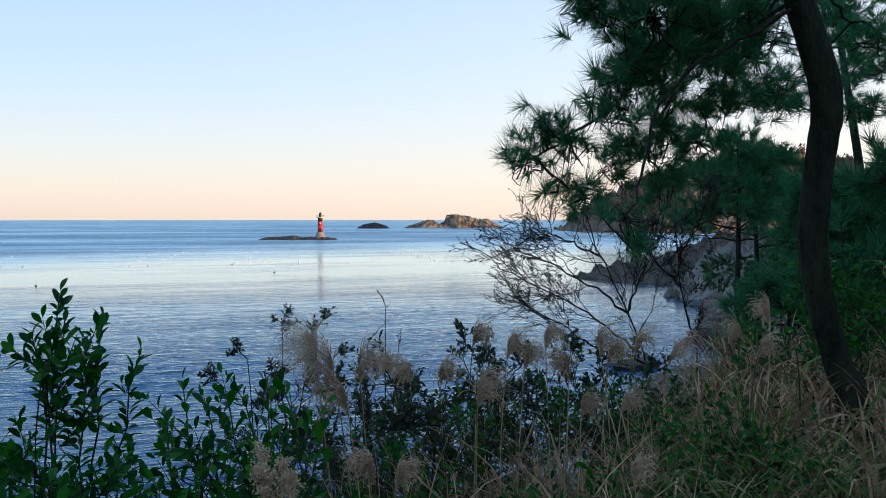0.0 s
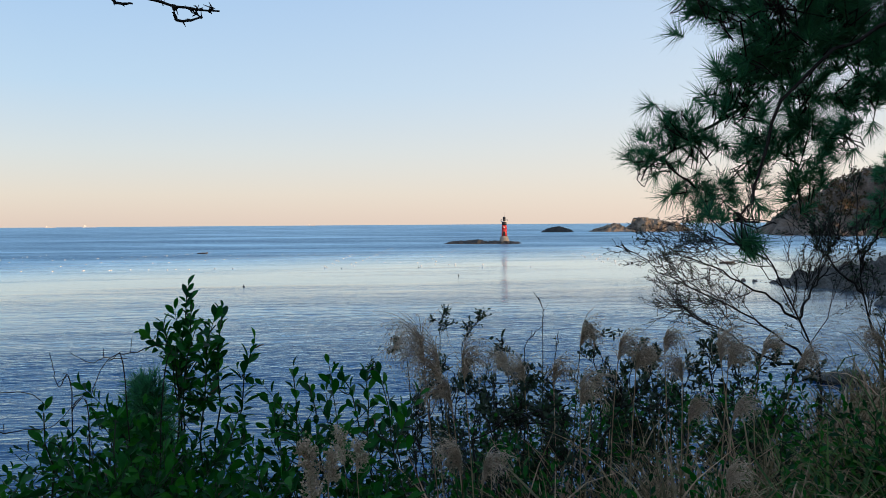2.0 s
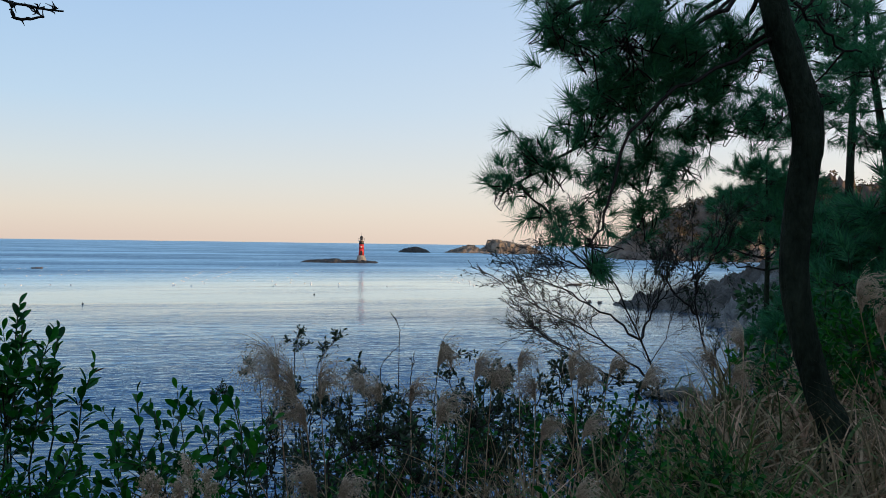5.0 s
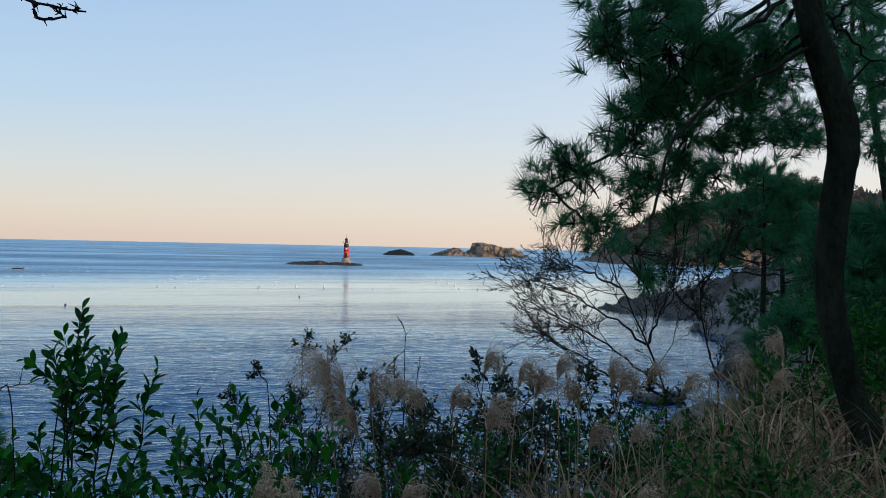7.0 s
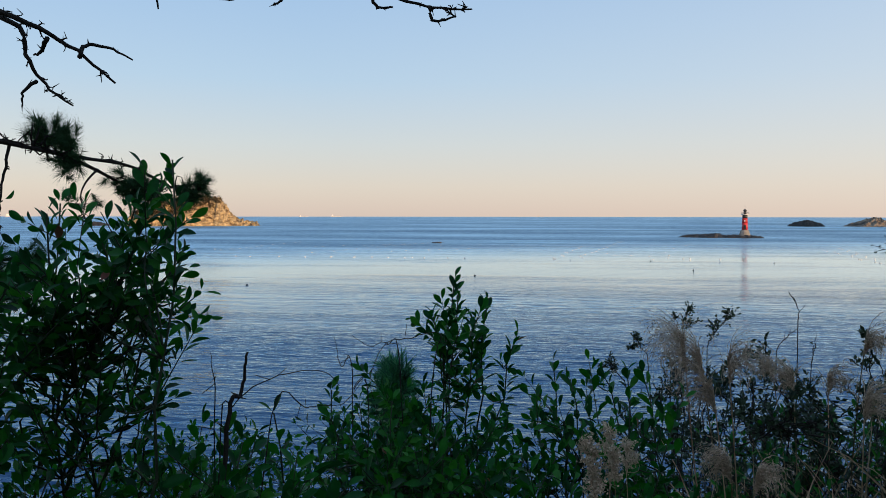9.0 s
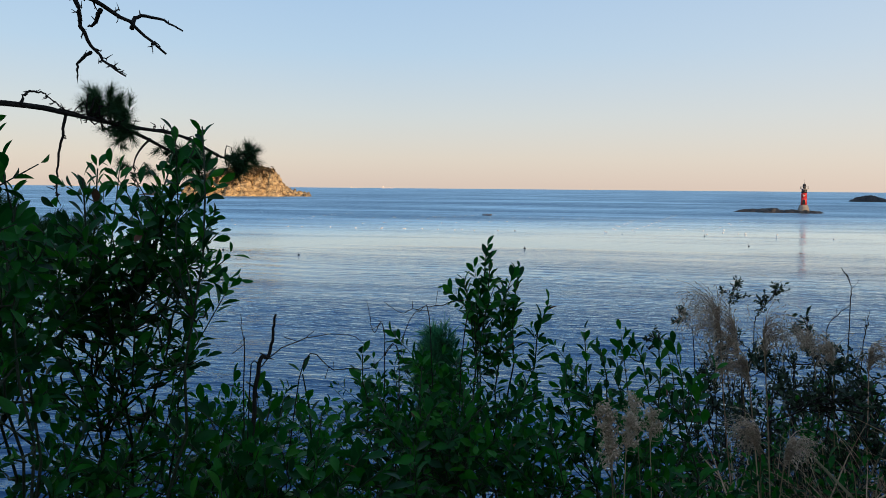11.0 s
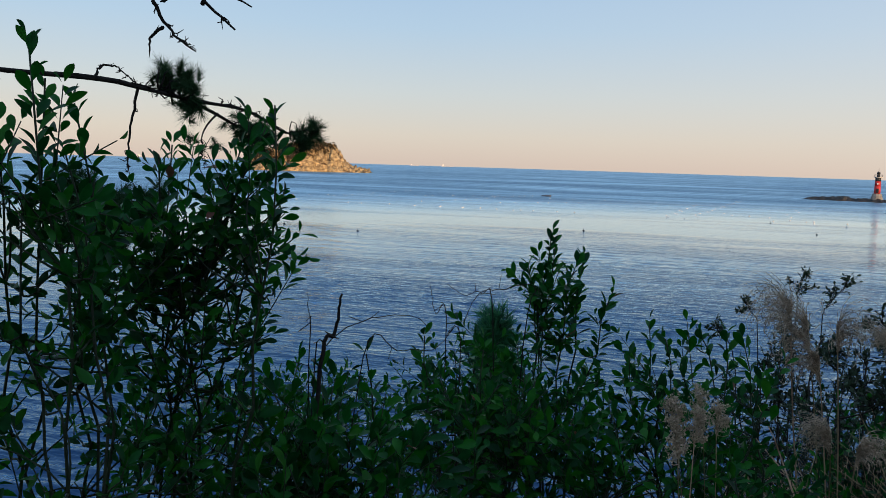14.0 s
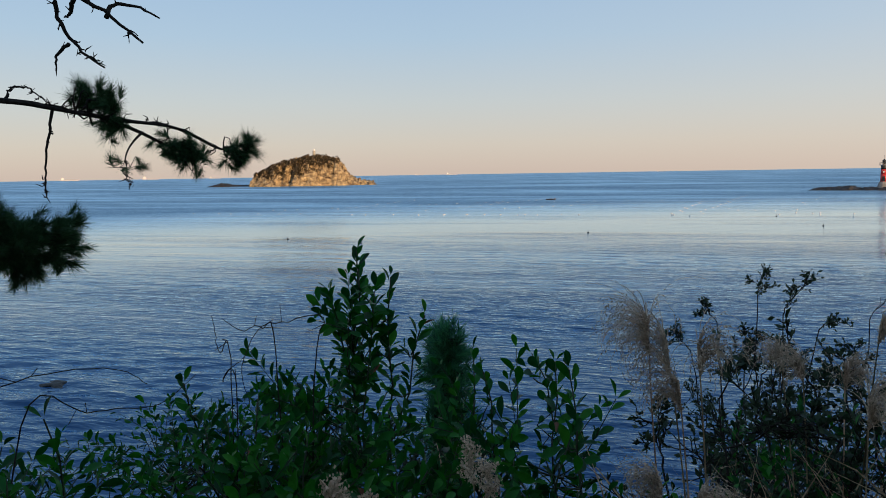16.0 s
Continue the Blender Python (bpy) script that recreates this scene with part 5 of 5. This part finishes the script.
twiggy("leafy_shrub", gz(0.1, 6.6), [((0.0, 6.5, 8.6), 5), ((0.3, 6.7, 8.65), 5), ((-0.3, 6.4, 8.5), 5), ((0.6, 6.6, 8.7), 5)], "twiggy shrub with small dark leaves on the slope", tr_, 0.042, 4, 0.5, 3, 0.012, 0.6, kids=6)
twiggy("leafy_shrub", gz(-0.15, 3.1), [((-0.3, 3.0, 9.15), 4), ((0.0, 3.1, 9.2), 4), ((0.2, 3.2, 9.15), 4), ((-0.5, 3.0, 9.05), 4)], "twiggy shrub with small dark leaves behind the grass", tr_, 0.03, 4, 0.7, 3, 0.009, 0.5, kids=6)
for x, y in ((0.2, 3.95), (0.75, 4.1), (-0.3, 3.7)):
    twiggy("leafy_shrub", gz(x, y), [((x + dx, y + dy, z), 5) for dx, dy, z in ((-0.25, 0.0, 9.1), (-0.05, 0.15, 9.2), (0.12, -0.1, 9.22), (0.28, 0.05, 9.12), (0.0, -0.2, 9.0))], "twiggy shrub with small dark leaves behind the plume grass", tr_, 0.034, 5, 0.6, 3, 0.008, 0.42, kids=5)
twiggy("leafy_shrub", gz(-3.4, 5.0), [((-3.3, 5.0, 7.7), 5), ((-3.6, 5.2, 7.8), 5), ((-3.0, 4.8, 7.8), 5)], "twiggy shrub with small dark leaves on the slope", tr_, 0.042, 4, 0.5, 3, 0.012, 0.6, kids=6)


# ---- dry vines and sticks ----
def strand(name, lines, radius, label, material=TWIG, spurs=5):
    top = thing(name, lines[0][0], label, "vine" if "vine" in name else "stick", "dry vines")
    for pts in lines:
        q = wobble(curve_through(pts, 30), 0.0012, tr_)
        s = Soup().tube(q, np.linspace(radius, radius * 0.4, 30), 6)
        for _ in range(spurs):
            i = tr_.integers(3, 20)
            s.tube(arc(q[i], q[i] + tr_.normal(0, 0.015, 3), n=4), np.linspace(radius * 0.5, 0.0008, 4), 4)
        part("stem", s, material, top)


strand("dry_vine", [[gz(-0.98, 1.9), (-0.97, 1.93, 9.45), (-0.95, 1.955, 9.645), (-1.03, 1.90, 9.64), (-1.085, 1.866, 9.625), (-1.115, 1.83, 9.53), (-1.09, 1.83, 9.44)], [gz(-1.0, 1.85), (-1.04, 1.88, 9.5), (-1.08, 1.867, 9.626), (-1.12, 1.84, 9.62), (-1.165, 1.815, 9.65)], [gz(-1.25, 1.85), (-1.2, 1.865, 9.46), (-1.24, 1.86, 9.55), (-1.265, 1.86, 9.64)], [gz(-1.15, 1.75), (-1.1, 1.8, 9.42), (-1.15, 1.8, 9.5), (-1.1, 1.83, 9.56)]], 0.0019, "thin curling dry vine over the shrubs")
strand("dry_stick", [[gz(-0.98, 1.05), (-0.965, 1.09, 9.5), (-0.955, 1.13, 9.64), (-0.951, 1.145, 9.72)]], 0.006, "broken dry stick standing in the shrubs", TWIG, 2)
strand("dry_vine", [[gz(-0.98, 1.06), (-0.97, 1.08, 9.5), (-0.96, 1.12, 9.62), (-0.95, 1.25, 9.655), (-0.95, 1.4, 9.635), (-0.96, 1.47, 9.59)], [gz(-1.0, 1.06), (-0.99, 1.09, 9.55), (-1.0, 1.1, 9.66), (-1.01, 1.1, 9.72)], [gz(-0.96, 1.1), (-0.95, 1.2, 9.52), (-0.96, 1.35, 9.56), (-0.97, 1.5, 9.54), (-0.98, 1.6, 9.58)]], 0.0016, "thin dry vine arching from a stick")


# ---- plumed grass ----
def plume(soup, base, axis, droop, length, rng, rays=120, wide=1.0):
    """A feathery seed head: fine rays that fan out of the stalk and curl over, most of them to one side, each with short hairs."""
    axis, droop = unit(axis), unit(droop)
    s0 = rng.uniform(0, 0.45, rays) ** 1.2 * length
    a0 = np.asarray(base) + axis * s0[:, None]
    out = unit(droop + rng.normal(0, 0.55 * wide, (rays, 3)))
    out = unit(out - axis * (out @ axis)[:, None])
    ln = length * rng.uniform(0.35, 1.0, rays)
    n = 9
    t = np.linspace(0, 1, n)
    theta = rng.uniform(0.05, 0.65, rays)[:, None] * wide ** 0.5 + (rng.uniform(1.2, 4.2, rays)[:, None]) * t[None] ** 1.35
    step = np.cos(theta)[..., None] * axis + np.sin(theta)[..., None] * out[:, None]
    step = step * (ln / (n - 1))[:, None, None]
    pts = a0[:, None] + np.concatenate([np.zeros((rays, 1, 3)), np.cumsum(step[:, :-1], 1)], 1)
    pts += rng.normal(0, 0.0012, pts.shape)
    side_ = unit(np.cross(out, axis) + rng.normal(0, 0.5, (rays, 3)))
    soup.ribbons(pts, np.linspace(0.0022, 0.0012, n)[None].repeat(rays, 0), side_)
    # hairs
    k = rays * 9
    ri, si = rng.integers(0, rays, k), rng.integers(1, n, k)
    hp = pts[ri, si] + (pts[ri, si - 1] - pts[ri, si]) * rng.uniform(0, 1, k)[:, None]
    hw = unit(rng.normal(0, 1, (k, 3)) + step[ri, si] / (np.linalg.norm(step[ri, si], axis=1)[:, None]) * 0.7)
    hs_ = unit(np.cross(hw, rng.normal(0, 1, (k, 3))))
    hl = rng.uniform(0.005, 0.011, k)[:, None]
    soup.add(np.stack([hp - hs_ * 0.0018, hp + hs_ * 0.0018, hp + hw * hl], 1), np.arange(3 * k).reshape(-1, 3))


def panicle(soup, base, axis, length, rng):
    """A branched seed head: short side branches that carry clusters of tiny husks."""
    axis = unit(axis)
    soup.tube(arc(base, np.asarray(base) + axis * length, n=4), np.linspace(0.0014, 0.0006, 4), 4)
    spots = []
    for s in np.linspace(0.1, 1.0, 17):
        a = np.asarray(base) + axis * length * s
        way = unit(axis * 0.8 + unit(np.cross(axis, rng.normal(0, 1, 3))) * rng.uniform(0.5, 1.1))
        ln = length * rng.uniform(0.3, 0.6) * (1.15 - 0.6 * s)
        q = arc(a, a + way * ln, rng.normal(0, 0.006, 3), 5)
        soup.tube(q, np.linspace(0.0009, 0.0005, 5), 4)
        for u in np.linspace(0.25, 1.0, 7):
            p = a + (q[-1] - a) * u
            spots += list(p + rng.normal(0, 0.0045, (5, 3)))
    spots = np.array(spots)
    way = unit(axis * 0.5 + rng.normal(0, 0.7, spots.shape))
    soup.stamp(CARD_V * (1.6, 1, 1), CARD_F, turns_for(way, rng.normal(0, 1, spots.shape)), spots, rng.uniform(0.003, 0.007, len(spots)))


def blades(soup, feet, heights, rng, width=0.007, lean=0.35, curl=1.0, n=8):
    """Arching grass blades from their feet."""
    k = len(feet)
    ang = rng.uniform(0, 2 * np.pi, k)
    out = np.stack([np.cos(ang), np.sin(ang), 0 * ang], -1)
    t = np.linspace(0, 1, n)
    tilt = (rng.uniform(0.05, lean, k)[:, None] + (rng.uniform(0.3, 1.7, k) * curl)[:, None] * t[None] ** 1.8)
    step = (np.sin(tilt)[..., None] * out[:, None] + np.cos(tilt)[..., None] * np.array([0, 0, 1.0])) * (np.asarray(heights) / (n - 1))[:, None, None]
    pts = np.asarray(feet)[:, None] + np.concatenate([np.zeros((k, 1, 3)), np.cumsum(step[:, :-1], 1)], 1)
    tang = np.stack([-np.sin(ang), np.cos(ang), 0 * ang], -1)
    twist = unit(tang + rng.normal(0, 0.35, (k, 3)))
    w = (width * rng.uniform(0.6, 1.3, k))[:, None] * np.array([0.8, 1, 1, 0.95, 0.85, 0.65, 0.4, 0.06])[None]
    soup.ribbons(pts, w, twist)


gr = np.random.default_rng(66)


def plume_grass(x, y, heads, label, leaves=120, height=0, material=PLUME):
    """One clump: dry blades at the foot, and stalks that carry the plumes. heads: tip of the stalk, length, droop direction."""
    z = ground_at(x, y) - 0.03
    height = height or (0.95 if z < 8.4 else 0.6)
    top = thing("plume_grass", (x, y, z), label, "grass", "plume grass clumps")
    b = Soup()
    ang, rad = gr.uniform(0, 2 * np.pi, leaves), gr.uniform(0, 0.13, leaves)
    blades(b, np.stack([x + rad * np.cos(ang), y + rad * np.sin(ang), 0 * ang + z], -1), height * gr.uniform(0.6, 1.25, leaves), gr)
    part("blades", b, BLADE, top, "dry tan grass blades", False, "stuff")
    for tip, length, droop, wide in heads:
        tip = np.asarray(tip, float)
        foot = np.array([x + gr.normal(0, 0.04), y + gr.normal(0, 0.04), z])
        line = arc(foot, tip, np.append(gr.normal(0, 0.03, 2), 0), 12)
        thick = 1.0 if material is PLUME else 0.5
        stalk = part("stalk", Soup().tube(line, np.linspace(0.0034, 0.0018, 12) * thick, 6), BLADE, top)
        s = Soup()
        if material is PLUME:
            plume(s, tip - unit(line[-1] - line[-2]) * length * 0.45, line[-1] - line[-3], droop, length, gr, int(40 + 420 * length), wide)
        else:
            panicle(s, tip - unit(line[-1] - line[-2]) * length * 0.5, line[-1] - line[-3] + np.asarray(droop) * 0.02, length, gr)
        part("plume" if material is PLUME else "seed_head", s, material, stalk, "pale brown feathery plume" if material is PLUME else "pale branched seed head", False)


L_, R_ = (-1.0, -0.3, 0), (1.0, -0.2, 0)
plume_grass(-0.2, 2.55, [((-0.41, 2.66, 9.60), 0.24, L_, 1.2), ((-0.36, 2.66, 9.55), 0.26, L_, 1.1), ((-0.31, 2.63, 9.44), 0.2, L_, 0.7), ((-0.27, 2.66, 9.54), 0.2, R_, 1.0)], "tall plume grass with drooping tan seed heads")
plume_grass(0.1, 2.85, [((0.125, 2.91, 9.60), 0.14, R_, 0.9), ((0.13, 2.74, 9.44), 0.2, R_, 1.0)], "plume grass with a curled seed head")
plume_grass(0.28, 2.95, [((0.26, 3.04, 9.54), 0.16, R_, 1.0), ((0.32, 3.02, 9.50), 0.16, R_, 1.0)], "plume grass with curled seed heads")
plume_grass(0.45, 3.1, [((0.43, 3.33, 9.52), 0.16, R_, 1.0), ((0.48, 3.01, 9.47), 0.16, L_, 1.1)], "plume grass with curled seed heads")
plume_grass(0.62, 3.0, [((0.62, 3.2, 9.53), 0.2, R_, 1.1), ((0.66, 3.15, 9.50), 0.17, R_, 1.0)], "plume grass with curled seed heads")
plume_grass(0.85, 3.2, [((0.82, 3.36, 9.51), 0.15, R_, 0.9), ((0.94, 3.23, 9.49), 0.18, R_, 1.1)], "plume grass with curled seed heads")
plume_grass(0.5, 2.65, [((0.49, 2.79, 9.36), 0.14, R_, 0.5), ((0.65, 2.86, 9.36), 0.14, R_, 0.6)], "plume grass with tan seed heads", 160)
plume_grass(-0.05, 3.1, [((-0.12, 3.14, 9.42), 0.16, L_, 1.3), ((0.0, 3.14, 9.42), 0.16, R_, 1.3), ((-0.2, 3.2, 9.44), 0.15, L_, 1.2)], "plume grass with thin pale seed heads")
plume_grass(1.25, 3.1, [((1.20, 3.24, 9.56), 0.14, L_, 0.5), ((1.31, 3.22, 9.64), 0.15, L_, 0.45), ((1.27, 3.2, 9.5), 0.14, R_, 0.5)], "plume grass with thick pale seed heads", 70)
plume_grass(-0.15, 2.1, [((-0.18, 2.19, 9.33), 0.14, L_, 0.5), ((-0.12, 2.25, 9.29), 0.14, R_, 0.5)], "plume grass with tan seed heads", 150, 0.8)
plume_grass(0.58, 2.2, [((0.56, 2.34, 9.27), 0.11, R_, 0.5)], "plume grass with tan seed heads", 90, 0.7)
plume_grass(1.75, 2.75, [((1.56, 2.81, 9.85), 0.18, R_, 0.8), ((1.62, 2.8, 9.75), 0.16, R_, 0.8)], "tall plume grass beside the pine", 80)
plume_grass(-0.34, 1.65, [((-0.385, 1.78, 9.44), 0.085, L_, 1.6), ((-0.345, 1.76, 9.42), 0.075, R_, 1.6)], "pale dry seed heads among evergreen shrubs", 8, 0.45, PANICLE)
plume_grass(-0.26, 1.2, [((-0.28, 1.31, 9.55), 0.06, L_, 1.8), ((-0.25, 1.33, 9.53), 0.06, R_, 1.8), ((-0.27, 1.30, 9.50), 0.06, R_, 1.6)], "pale dry seed heads among evergreen shrubs", 8, 0.4, PANICLE)

# dark leafy growth on the bank behind the pine
for x, y, z in ((2.3, 4.3, 9.65), (2.75, 4.6, 9.8), (2.5, 5.2, 9.7), (3.1, 5.0, 9.9), (1.95, 4.4, 9.45), (3.4, 4.4, 9.8)):
    shrub("evergreen_shrub", gz(x, y), [(x + sr.normal(0, 0.15), y + sr.normal(0, 0.15), z + sr.normal(0, 0.08)) for _ in range(4)], "leafy dark green shrub on the bank beside the pine", sr, 0.055, LEAF, 30, 5, fill=[((x, y, z - 0.2), (0.3, 0.3, 0.22), 60)])

# dry grass over the ledge, thinning out at its edges
def spread_over(span_, count):
    a, b = span_
    return gr.uniform(a, b, count) + np.abs(gr.normal(0, 0.09, count)) ** 1.5 * np.where(gr.uniform(0, 1, count) < 0.5, -4, 4) * (b - a)


for k, (count, xr, yr, tall, m, label) in enumerate([(2900, (-0.4, 1.3), (1.4, 3.3), (0.35, 0.68), BLADE, "tangled dry tan grass on the ledge"), (4200, (0.9, 3.6), (1.7, 5.0), (0.3, 0.62), BLADE, "tangled dry tan grass round the pine"),
                                                     (350, (-0.2, 2.4), (2.2, 4.6), (0.4, 0.8), BLADE_GREEN, "green grass among the dry blades"), (1800, (1.5, 6.0), (3.5, 9.0), (0.18, 0.4), BLADE, "dry grass on the bank below the pines"), (500, (-0.9, 0.6), (0.9, 2.2), (0.3, 0.6), BLADE_GREEN, "thin green grass under the shrubs"), (700, (0.8, 1.25), (2.3, 3.2), (0.45, 0.8), BLADE_GREEN, "fresh green grass tuft beside the pine")]):
    x, y = spread_over(xr, count), spread_over(yr, count)
    keep = y < np.interp(x, EDGE_X, EDGE_Y) + 1.4
    x, y = x[keep], y[keep]
    s = Soup()
    blades(s, np.stack([x, y, ground(x, y) - 0.03], -1), gr.uniform(*tall, len(x)), gr, 0.0115, 0.6, 2.6)
    tagged(new("dry_grass" if m is BLADE else "green_grass", s.mesh("grass", m, False)), label, "grass", kind="stuff")
# taller dead grass that fills the lip of the bluff, and broad arching blades over it
for count, xr, yr, top_z, width, curl, label in ((1900, (-0.25, 1.0), (1.9, 3.2), (8.95, 9.3), 0.010, 3.0, "dead tan grass leaning over the lip of the bluff"), (4600, (-0.35, 1.4), (1.7, 3.5), (8.7, 9.15), 0.012, 2.8, "matted dead grass low on the lip of the bluff"), (420, (-0.2, 1.6), (1.5, 2.9), (9.0, 9.35), 0.017, 3.0, "broad arching dead grass blades")):
    x, y = spread_over(xr, count), spread_over(yr, count)
    s = Soup()
    z = ground(x, y) - 0.03
    blades(s, np.stack([x, y, z], -1), np.clip((gr.uniform(*top_z, count) - z) * 1.25, 0.25, 1.3), gr, width, 0.6, curl)
    tagged(new("dry_grass", s.mesh("grass", BLADE, False)), label, "grass", kind="stuff")
